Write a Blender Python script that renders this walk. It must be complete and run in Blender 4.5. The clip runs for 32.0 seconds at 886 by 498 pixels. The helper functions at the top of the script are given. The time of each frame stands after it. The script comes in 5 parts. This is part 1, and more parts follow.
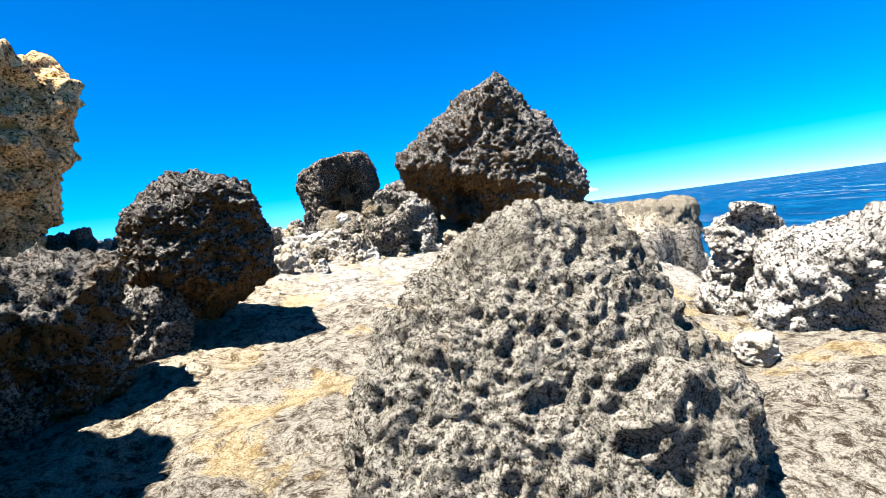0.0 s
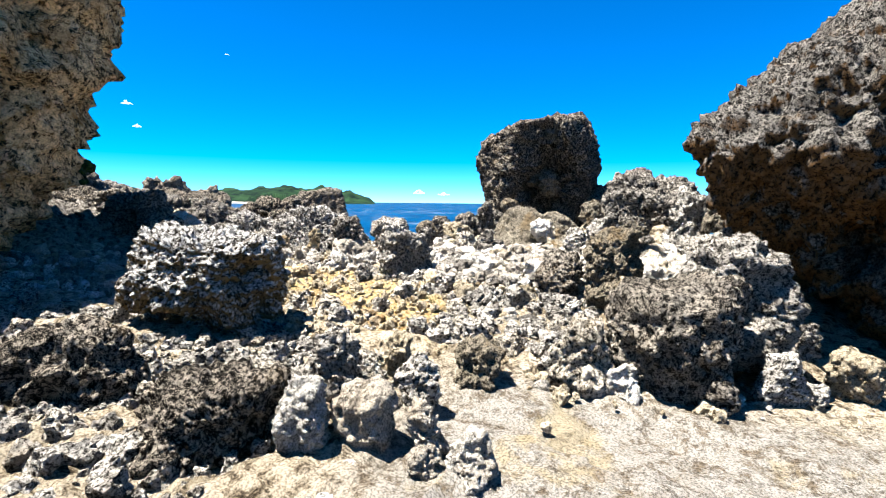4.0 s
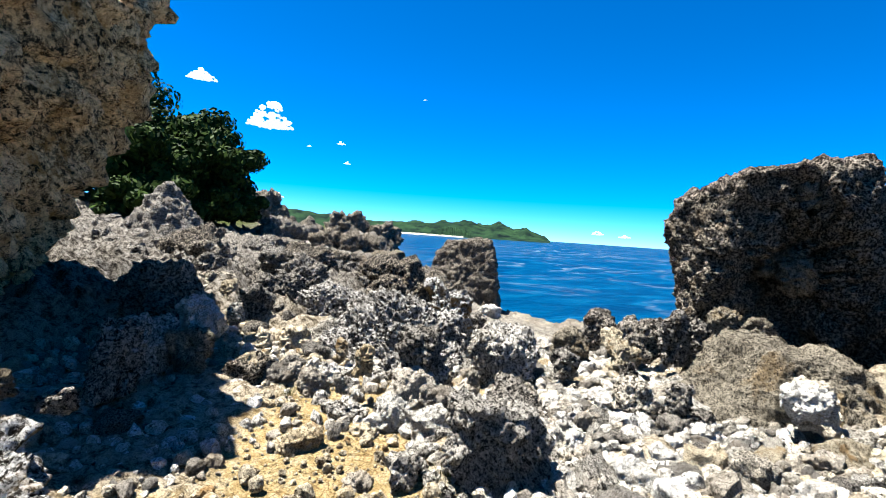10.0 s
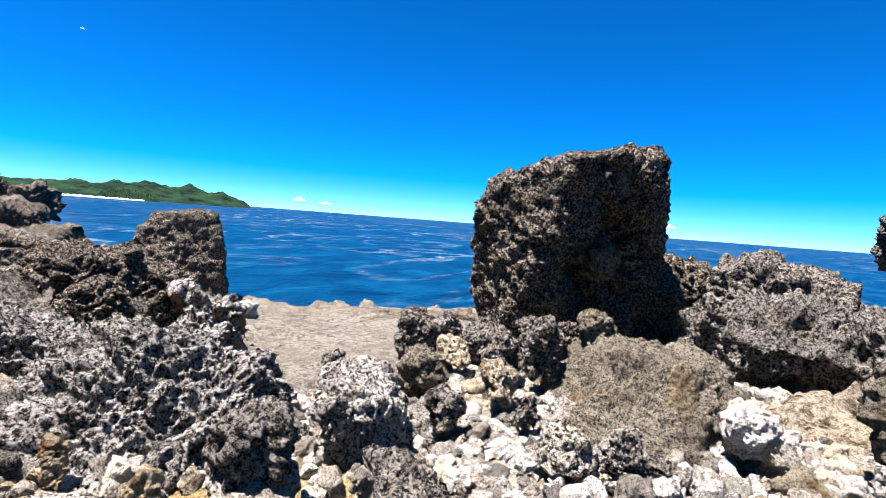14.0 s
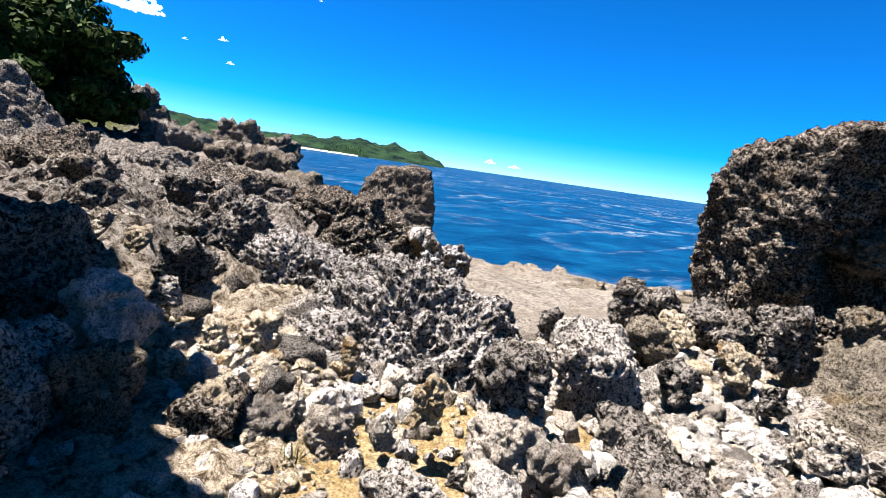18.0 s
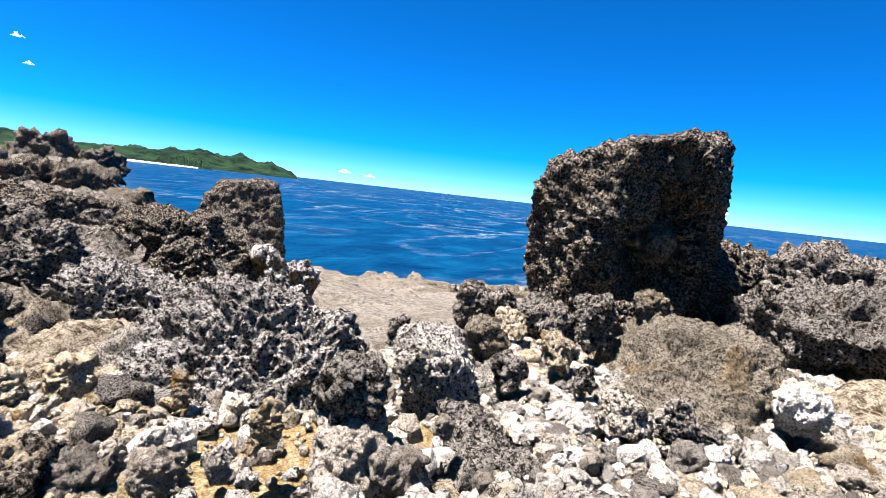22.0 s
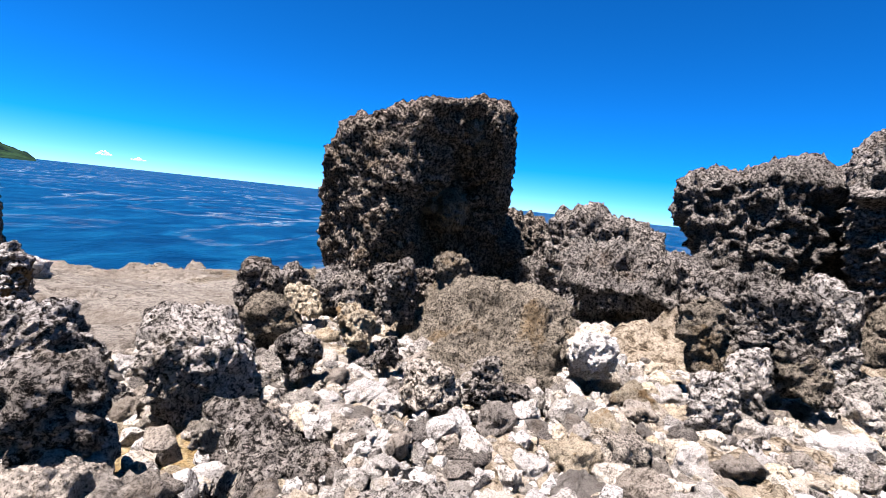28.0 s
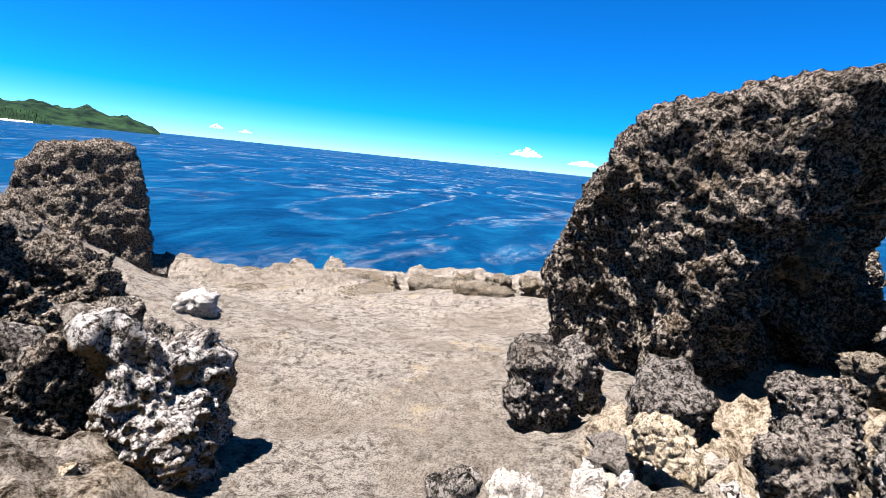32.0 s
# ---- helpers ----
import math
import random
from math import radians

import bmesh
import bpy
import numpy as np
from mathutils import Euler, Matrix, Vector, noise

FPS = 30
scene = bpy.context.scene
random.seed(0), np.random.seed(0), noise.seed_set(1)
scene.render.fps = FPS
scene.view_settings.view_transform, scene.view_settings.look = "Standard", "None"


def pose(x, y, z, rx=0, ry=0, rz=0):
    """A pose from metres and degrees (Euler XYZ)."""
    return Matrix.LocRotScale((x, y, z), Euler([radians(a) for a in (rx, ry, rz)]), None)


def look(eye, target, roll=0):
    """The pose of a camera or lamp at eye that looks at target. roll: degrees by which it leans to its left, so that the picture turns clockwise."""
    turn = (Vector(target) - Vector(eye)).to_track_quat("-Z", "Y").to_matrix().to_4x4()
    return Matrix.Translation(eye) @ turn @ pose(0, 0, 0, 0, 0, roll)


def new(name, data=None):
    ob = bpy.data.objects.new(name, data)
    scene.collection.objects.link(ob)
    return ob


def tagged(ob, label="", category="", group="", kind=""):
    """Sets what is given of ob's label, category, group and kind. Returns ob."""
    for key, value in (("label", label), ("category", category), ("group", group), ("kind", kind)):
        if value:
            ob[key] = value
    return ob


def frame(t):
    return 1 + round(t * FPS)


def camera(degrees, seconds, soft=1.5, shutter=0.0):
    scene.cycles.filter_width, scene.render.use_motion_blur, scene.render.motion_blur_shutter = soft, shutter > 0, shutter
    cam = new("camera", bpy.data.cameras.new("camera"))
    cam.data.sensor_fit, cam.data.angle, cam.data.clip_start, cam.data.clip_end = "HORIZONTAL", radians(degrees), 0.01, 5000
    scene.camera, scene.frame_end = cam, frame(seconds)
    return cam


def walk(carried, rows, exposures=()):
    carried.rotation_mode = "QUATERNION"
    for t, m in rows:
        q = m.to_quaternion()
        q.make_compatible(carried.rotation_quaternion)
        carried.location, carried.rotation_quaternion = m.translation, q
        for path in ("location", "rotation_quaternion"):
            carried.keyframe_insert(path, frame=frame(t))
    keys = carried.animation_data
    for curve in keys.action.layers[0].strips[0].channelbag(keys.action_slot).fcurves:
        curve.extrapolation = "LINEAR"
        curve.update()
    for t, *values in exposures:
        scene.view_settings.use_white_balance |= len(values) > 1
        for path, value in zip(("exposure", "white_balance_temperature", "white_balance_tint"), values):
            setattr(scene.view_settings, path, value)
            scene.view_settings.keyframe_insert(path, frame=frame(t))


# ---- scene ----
cam = camera(82.0, 32.0, soft=0.5)
PATH = [
    (0.0, -0.076, 0.178, 0.130, 86.70, 7.49, 6.76),
    (0.5, -0.356, 0.762, 0.229, 85.94, 4.90, 10.42),
    (1.0, -0.887, 1.500, 0.281, 85.76, 3.77, 10.91),
    (1.5, -1.065, 2.039, 0.447, 85.53, 3.00, 11.36),
    (2.0, -1.144, 2.773, 0.565, 85.19, 1.99, 12.18),
    (2.5, -1.274, 3.511, 0.559, 85.09, 1.10, 13.44),
    (3.0, -1.515, 4.448, 0.618, 85.08, -0.19, 17.12),
    (3.5, -1.812, 5.233, 0.741, 84.81, -0.67, 22.02),
    (4.0, -2.067, 5.772, 0.858, 84.79, -0.60, 27.27),
    (4.5, -2.102, 6.128, 0.974, 84.42, -1.43, 31.97),
    (6.5, -3.369, 8.689, 1.295, 84.09, -2.01, 43.08),
    (7.0, -3.504, 8.778, 1.429, 85.00, -1.41, 44.29),
    (7.5, -3.531, 8.795, 1.482, 85.55, -1.24, 46.10),
    (8.0, -3.530, 8.797, 1.475, 86.15, -1.35, 47.92),
    (8.5, -3.494, 8.823, 1.477, 86.86, -1.61, 49.47),
    (9.0, -3.454, 8.833, 1.468, 87.89, -2.30, 50.10),
    (9.5, -3.440, 8.855, 1.477, 88.41, -3.13, 48.96),
    (10.0, -3.470, 8.904, 1.479, 88.24, -3.93, 46.81),
    (10.5, -3.602, 9.063, 1.421, 87.48, -5.43, 42.61),
    (11.0, -3.957, 9.582, 1.379, 87.24, -5.67, 35.87),
    (11.5, -4.257, 9.865, 1.443, 87.36, -5.87, 29.67),
    (12.0, -4.651, 10.022, 1.451, 87.08, -4.68, 24.27),
    (12.5, -5.005, 10.182, 1.423, 87.30, -4.16, 20.59),
    (13.0, -5.282, 10.175, 1.551, 87.05, -3.90, 18.96),
    (13.5, -5.418, 9.970, 1.601, 87.03, -3.80, 17.12),
    (15.5, -5.411, 9.380, 1.673, 85.99, -6.59, 6.83),
    (16.0, -5.528, 9.479, 1.630, 84.83, -7.09, 14.32),
    (16.5, -5.654, 9.417, 1.592, 83.28, -7.95, 22.25),
    (17.0, -5.682, 9.368, 1.579, 82.24, -7.62, 28.44),
    (17.5, -5.713, 9.378, 1.564, 81.50, -7.77, 32.40),
    (18.0, -5.744, 9.378, 1.542, 80.70, -8.05, 35.03),
    (18.5, -5.768, 9.376, 1.545, 80.99, -7.72, 36.25),
    (19.0, -5.791, 9.358, 1.554, 82.10, -7.14, 37.64),
    (19.5, -5.779, 9.362, 1.555, 82.40, -7.47, 36.69),
    (20.0, -5.782, 9.365, 1.555, 82.55, -6.96, 36.44),
    (20.5, -5.790, 9.373, 1.553, 82.45, -6.46, 37.06),
    (21.0, -5.772, 9.388, 1.554, 82.58, -5.98, 35.04),
    (21.5, -5.689, 9.335, 1.579, 83.32, -6.40, 28.67),
    (22.0, -5.556, 9.361, 1.609, 83.69, -6.37, 18.94),
    (22.5, -5.422, 9.480, 1.593, 84.32, -5.75, 14.03),
    (23.0, -5.345, 9.590, 1.574, 85.44, -6.62, 6.02),
    (23.5, -5.028, 9.981, 1.521, 85.97, -6.15, -0.90),
    (24.0, -4.703, 10.148, 1.525, 86.14, -6.54, -7.40),
    (24.5, -4.562, 10.282, 1.502, 85.87, -6.33, -9.50),
    (26.5, -4.991, 9.753, 1.522, 85.12, -5.68, -9.99),
    (27.0, -5.260, 9.886, 1.454, 85.05, -5.93, -9.53),
    (27.5, -5.439, 9.886, 1.361, 84.80, -6.17, -7.72),
    (28.0, -5.553, 9.928, 1.372, 84.67, -6.05, -3.57),
    (28.5, -5.725, 9.959, 1.351, 85.23, -6.14, -2.56),
    (29.0, -5.906, 10.107, 1.356, 85.30, -6.33, -1.85),
    (29.5, -6.134, 10.392, 1.338, 85.27, -6.68, -1.57),
    (30.0, -6.481, 10.643, 1.291, 85.07, -6.56, -1.28),
    (30.5, -6.803, 10.926, 1.277, 84.53, -6.78, -1.25),
    (31.0, -7.184, 11.308, 1.352, 84.28, -6.93, -0.84),
    (31.5, -7.333, 11.522, 1.517, 82.57, -7.50, 2.10),
    (32.0, -7.501, 12.052, 1.686, 80.20, -5.76, 6.28),
]
walk(cam, [(t, pose(*p)) for t, *p in PATH], [(0.0, 2.6, 6450, 10), (1.0, 2.76, 6250, 5), (2.2, 2.6, 6500, 8), (4.5, 2.56, 6500, 10), (7.0, 2.32, 6450, 9), (9.5, 2.42, 6350, 8), (12.0, 2.24, 6400, 13), (14.5, 2.22, 6350, 18), (17.0, 2.28, 6550, 18), (20.0, 2.38, 6500, 15), (21.8, 2.26, 6450, 17), (23.0, 2.14, 6400, 20), (24.0, 2.28, 6450, 20), (28.5, 2.06, 6400, 23), (30.0, 2.3, 6400, 21), (32.0, 2.28, 6450, 19)])

# ---- world, sun ----
SUN_EL, SUN_AZ = radians(70.5), radians(219)          # azimuth counted from +x towards +y
to_sun = Vector((math.cos(SUN_EL) * math.cos(SUN_AZ), math.cos(SUN_EL) * math.sin(SUN_AZ), math.sin(SUN_EL)))
world = bpy.data.worlds.new("sky")
scene.world = world
world.use_nodes = True
wn, wl = world.node_tree.nodes, world.node_tree.links
sky = wn.new("ShaderNodeTexSky")
sky.sky_type, sky.sun_disc = "NISHITA", False
sky.sun_elevation, sky.sun_rotation = SUN_EL, math.pi / 2 - SUN_AZ
sky.air_density, sky.dust_density, sky.ozone_density = 0.4, 0.0, 1.0
hs = wn.new("ShaderNodeHueSaturation")
hs.inputs["Saturation"].default_value = 1.3
tint = wn.new("ShaderNodeMix")
tint.data_type, tint.blend_type = "RGBA", "MULTIPLY"
tint.inputs["Factor"].default_value = 1.0
tint.inputs["B"].default_value = (0.7, 0.95, 1.22, 1)
wl.new(sky.outputs[0], tint.inputs["A"])
wl.new(tint.outputs["Result"], hs.inputs["Color"])
wl.new(hs.outputs[0], wn["Background"].inputs["Color"])
wn["Background"].inputs["Strength"].default_value = 0.05
sun = new("sun", bpy.data.lights.new("sun", "SUN"))
sun.data.energy, sun.data.angle, sun.data.color = 5.0, radians(0.53), (1.0, 0.96, 0.9)
sun.matrix_world = look((0, 0, 30), Vector((0, 0, 30)) - to_sun)

# ---- noise ----
def hash01(ix, iy, iz, seed):
    h = (ix.astype(np.int64) * 73856093) ^ (iy.astype(np.int64) * 19349663) ^ (iz.astype(np.int64) * 83492791) ^ (seed * 2654435761 & 0x7FFFFFFF)
    h &= 0xFFFFFFFF
    h = ((h ^ (h >> 15)) * 0x2C1B3C6D) & 0xFFFFFFFF
    h = ((h ^ (h >> 12)) * 0x297A2D39) & 0xFFFFFFFF
    return (h ^ (h >> 15)) / 4294967295.0


def vnoise(p, seed=0):
    """Smooth value noise, -1 to 1."""
    i = np.floor(p).astype(np.int64)
    f = p - i
    u = f * f * f * (f * (f * 6 - 15) + 10)
    x, y, z = i.T
    ux, uy, uz = u.T
    s = 0
    for a in (0, 1):
        for b in (0, 1):
            for c in (0, 1):
                w = (ux if a else 1 - ux) * (uy if b else 1 - uy) * (uz if c else 1 - uz)
                s = s + w * hash01(x + a, y + b, z + c, seed)
    return s * 2 - 1


TURNS = [np.array(Euler((0.5 + 1.1 * k, 0.8 + 0.7 * k, 0.3 + 1.9 * k)).to_matrix()) for k in range(5)]


def fbm(p, octaves, seed=0, gain=0.5, ridged=False):
    total, amp = 0, 1.0
    for k in range(octaves):
        n = vnoise(p @ TURNS[(k + seed) % 5] * 2.03 ** k + 17.3 * k, seed + k)
        total = total + amp * ((1 - 2 * np.abs(n)) if ridged else n)
        amp *= gain
    return total


def worley(p, seed=0):
    """Distance to the nearest cell point."""
    i = np.floor(p).astype(np.int64)
    best = np.full(len(p), 9.0)
    for a in (-1, 0, 1):
        for b in (-1, 0, 1):
            for c in (-1, 0, 1):
                q = i + (a, b, c)
                x, y, z = q.T
                d = np.stack([x + hash01(x, y, z, seed), y + hash01(x, y, z, seed + 7), z + hash01(x, y, z, seed + 13)], 1) - p
                best = np.minimum(best, (d * d).sum(1))
    return np.sqrt(best)


def smooth(a, b, x):
    t = np.clip((x - a) / (b - a), 0, 1)
    return t * t * (3 - 2 * t)


# ---- materials ----
def material(name):
    m = bpy.data.materials.new(name)
    m.use_nodes = True
    m.node_tree.nodes["Principled BSDF"].inputs["Roughness"].default_value = 0.95
    m.node_tree.nodes["Principled BSDF"].inputs["Specular IOR Level"].default_value = 0.03
    return m, m.node_tree.nodes, m.node_tree.links, m.node_tree.nodes["Principled BSDF"]


def tex_noise(n, l, co, scale, detail=6, rough=0.6, distort=0.0):
    t = n.new("ShaderNodeTexNoise")
    t.inputs["Scale"].default_value, t.inputs["Detail"].default_value = scale, detail
    t.inputs["Roughness"].default_value, t.inputs["Distortion"].default_value = rough, distort
    l.new(co, t.inputs["Vector"])
    return t.outputs["Fac"]


def ramp(n, l, fac, *stops):
    r = n.new("ShaderNodeValToRGB")
    e = r.color_ramp.elements
    while len(e) < len(stops):
        e.new(0.5)
    for k, (pos, col) in enumerate(stops):
        e[k].position = pos
        e[k].color = (*col, 1) if isinstance(col, tuple) else (col, col, col, 1)
    l.new(fac, r.inputs["Fac"])
    return r.outputs["Color"]


def mix(n, l, fac, a, b, mode="MIX"):
    m = n.new("ShaderNodeMix")
    m.data_type, m.blend_type = "RGBA", mode
    for sock, v in ((m.inputs["Factor"], fac), (m.inputs["A"], a), (m.inputs["B"], b)):
        if isinstance(v, (int, float)):
            sock.default_value = v
        elif isinstance(v, tuple):
            sock.default_value = (*v, 1)
        else:
            l.new(v, sock)
    return m.outputs["Result"]


def bump(n, l, height, strength, distance, prev=None):
    b = n.new("ShaderNodeBump")
    b.inputs["Strength"].default_value, b.inputs["Distance"].default_value = strength, distance
    l.new(height, b.inputs["Height"])
    if prev is not None:
        l.new(prev, b.inputs["Normal"])
    return b.outputs["Normal"]


def coords(n, l, spread=True):
    """Object coordinates, moved by a random amount for each object."""
    tc = n.new("ShaderNodeTexCoord")
    if not spread:
        return tc.outputs["Object"]
    oi = n.new("ShaderNodeObjectInfo")
    ad = n.new("ShaderNodeVectorMath")
    ad.operation = "MULTIPLY_ADD"
    l.new(oi.outputs["Random"], ad.inputs[0])
    ad.inputs[1].default_value = (37, 53, 71)
    l.new(tc.outputs["Object"], ad.inputs[2])
    return ad.outputs[0]


def crevices(n, l, co, scale, width, distort=0.8, detail=7, rough=0.7):
    """Thin irregular lines where a noise crosses its mean: 1 on the line."""
    t = tex_noise(n, l, co, scale, detail, rough, distort)
    sub = n.new("ShaderNodeMath")
    sub.operation = "SUBTRACT"
    sub.inputs[1].default_value = 0.5
    l.new(t, sub.inputs[0])
    ab = n.new("ShaderNodeMath")
    ab.operation = "ABSOLUTE"
    l.new(sub.outputs[0], ab.inputs[0])
    return ramp(n, l, ab.outputs[0], (0.0, 1.0), (width, 0.0))


def limestone(name, dark, mid, light, ochre, stain, grain=1.0, under=0.0, holes=0.47, vary=0.35, patch=0.0):
    """Weathered limestone: pale crust, near-black colour in the bumped pits and cracks at several sizes, ochre stain,
    raw ochre rock on undersides.
    """
    m, n, l, bsdf = material(name)
    co = coords(n, l)
    big = tex_noise(n, l, co, 1.7, 5, 0.6, 0.1)
    crust = tex_noise(n, l, co, 24 * grain, 10, 0.85, 0.0)
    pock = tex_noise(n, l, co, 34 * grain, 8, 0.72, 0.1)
    micro = tex_noise(n, l, co, 60 * grain, 6, 0.8)
    line = crevices(n, l, co, 3.5 * grain, 0.016, 0.25, 10, 0.7)
    geo = n.new("ShaderNodeNewGeometry")
    oi = n.new("ShaderNodeObjectInfo")
    add = n.new("ShaderNodeMath")
    add.operation = "ADD"
    l.new(geo.outputs["Random Per Island"], add.inputs[0])
    l.new(oi.outputs["Random"], add.inputs[1])
    fr = n.new("ShaderNodeMath")
    fr.operation = "FRACT"
    l.new(add.outputs[0], fr.inputs[0])
    tone = ramp(n, l, fr.outputs[0], (0.0, (0.26, 0.245, 0.23)), (0.22, (0.62, 0.56, 0.48)), (0.42, (1.0, 0.98, 0.95)), (0.58, (0.9, 0.78, 0.58)), (0.75, (1.1, 1.09, 1.07)), (1.0, (0.45, 0.42, 0.37)))
    c = ramp(n, l, crust, (0.435 - patch, dark), (0.465 - patch, mid), (0.5 - patch, light))
    c = mix(n, l, 0.85, c, ramp(n, l, micro, (0.38, 0.22), (0.47, 0.85), (0.6, 1.5)), "MULTIPLY")
    c = mix(n, l, ramp(n, l, big, (0.53, 0.0), (0.64, 0.45)), c, mid)
    c = mix(n, l, ramp(n, l, tex_noise(n, l, co, 2.3, 6, 0.65, 0.5), (0.56, 0.0), (0.66, stain)), c, ochre)
    if under:
        sx = n.new("ShaderNodeSeparateXYZ")
        l.new(geo.outputs["Normal"], sx.inputs[0])
        ad = n.new("ShaderNodeMath")
        ad.operation = "ADD"
        l.new(sx.outputs["Z"], ad.inputs[0])
        l.new(crust, ad.inputs[1])
        c = mix(n, l, ramp(n, l, ad.outputs[0], (0.35, under), (0.7, 0.0)), c, mix(n, l, 0.5, c, ochre, "OVERLAY"))
        c = mix(n, l, ramp(n, l, ad.outputs[0], (0.25, 0.8 * under), (0.55, 0.0)), c, ochre)
    c = mix(n, l, vary, c, tone, "MULTIPLY")
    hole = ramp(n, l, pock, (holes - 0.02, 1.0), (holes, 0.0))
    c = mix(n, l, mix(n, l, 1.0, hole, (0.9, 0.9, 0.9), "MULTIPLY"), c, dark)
    c = mix(n, l, mix(n, l, 1.0, line, (0.8, 0.8, 0.8), "MULTIPLY"), c, dark)
    l.new(c, bsdf.inputs["Base Color"])
    nb = bump(n, l, crust, 1.0, 0.034)
    nb = bump(n, l, ramp(n, l, pock, (holes - 0.08, 0.0), (holes + 0.02, 1.0)), 1.0, 0.02, nb)
    nb = bump(n, l, line, 0.8, -0.015, nb)
    nb = bump(n, l, micro, 1.0, 0.009, nb)
    l.new(nb, bsdf.inputs["Normal"])
    return m


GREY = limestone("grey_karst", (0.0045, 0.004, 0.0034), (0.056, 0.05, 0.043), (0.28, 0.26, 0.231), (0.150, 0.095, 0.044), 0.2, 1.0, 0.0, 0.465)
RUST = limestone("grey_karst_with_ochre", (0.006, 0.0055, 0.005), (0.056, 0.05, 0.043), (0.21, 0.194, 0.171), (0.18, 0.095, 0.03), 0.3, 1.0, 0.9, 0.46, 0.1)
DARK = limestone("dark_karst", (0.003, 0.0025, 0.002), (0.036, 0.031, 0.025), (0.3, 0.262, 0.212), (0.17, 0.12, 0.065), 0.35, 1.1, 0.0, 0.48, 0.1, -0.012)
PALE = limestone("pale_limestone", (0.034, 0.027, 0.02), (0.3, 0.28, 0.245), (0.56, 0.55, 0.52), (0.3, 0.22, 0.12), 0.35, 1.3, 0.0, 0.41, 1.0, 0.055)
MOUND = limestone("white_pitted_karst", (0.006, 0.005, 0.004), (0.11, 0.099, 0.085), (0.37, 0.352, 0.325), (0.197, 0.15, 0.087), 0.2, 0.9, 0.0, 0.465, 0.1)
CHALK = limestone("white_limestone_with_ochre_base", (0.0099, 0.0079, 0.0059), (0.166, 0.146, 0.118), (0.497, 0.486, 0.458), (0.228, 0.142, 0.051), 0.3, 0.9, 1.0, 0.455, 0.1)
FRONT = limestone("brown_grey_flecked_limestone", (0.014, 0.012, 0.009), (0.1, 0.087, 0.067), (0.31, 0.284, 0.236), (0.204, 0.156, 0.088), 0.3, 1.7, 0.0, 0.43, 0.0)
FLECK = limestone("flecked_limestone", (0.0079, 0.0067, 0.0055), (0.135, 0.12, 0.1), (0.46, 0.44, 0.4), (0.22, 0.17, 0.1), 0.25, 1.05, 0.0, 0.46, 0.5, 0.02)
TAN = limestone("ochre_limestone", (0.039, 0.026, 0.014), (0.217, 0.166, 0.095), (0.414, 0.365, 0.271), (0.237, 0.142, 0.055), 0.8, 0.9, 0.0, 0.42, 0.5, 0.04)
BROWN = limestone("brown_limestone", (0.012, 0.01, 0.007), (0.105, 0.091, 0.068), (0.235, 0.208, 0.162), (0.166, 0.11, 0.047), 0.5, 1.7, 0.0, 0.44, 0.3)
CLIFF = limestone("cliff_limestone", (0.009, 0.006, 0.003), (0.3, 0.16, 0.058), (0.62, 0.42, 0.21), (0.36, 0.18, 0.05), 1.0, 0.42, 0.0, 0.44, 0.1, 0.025)


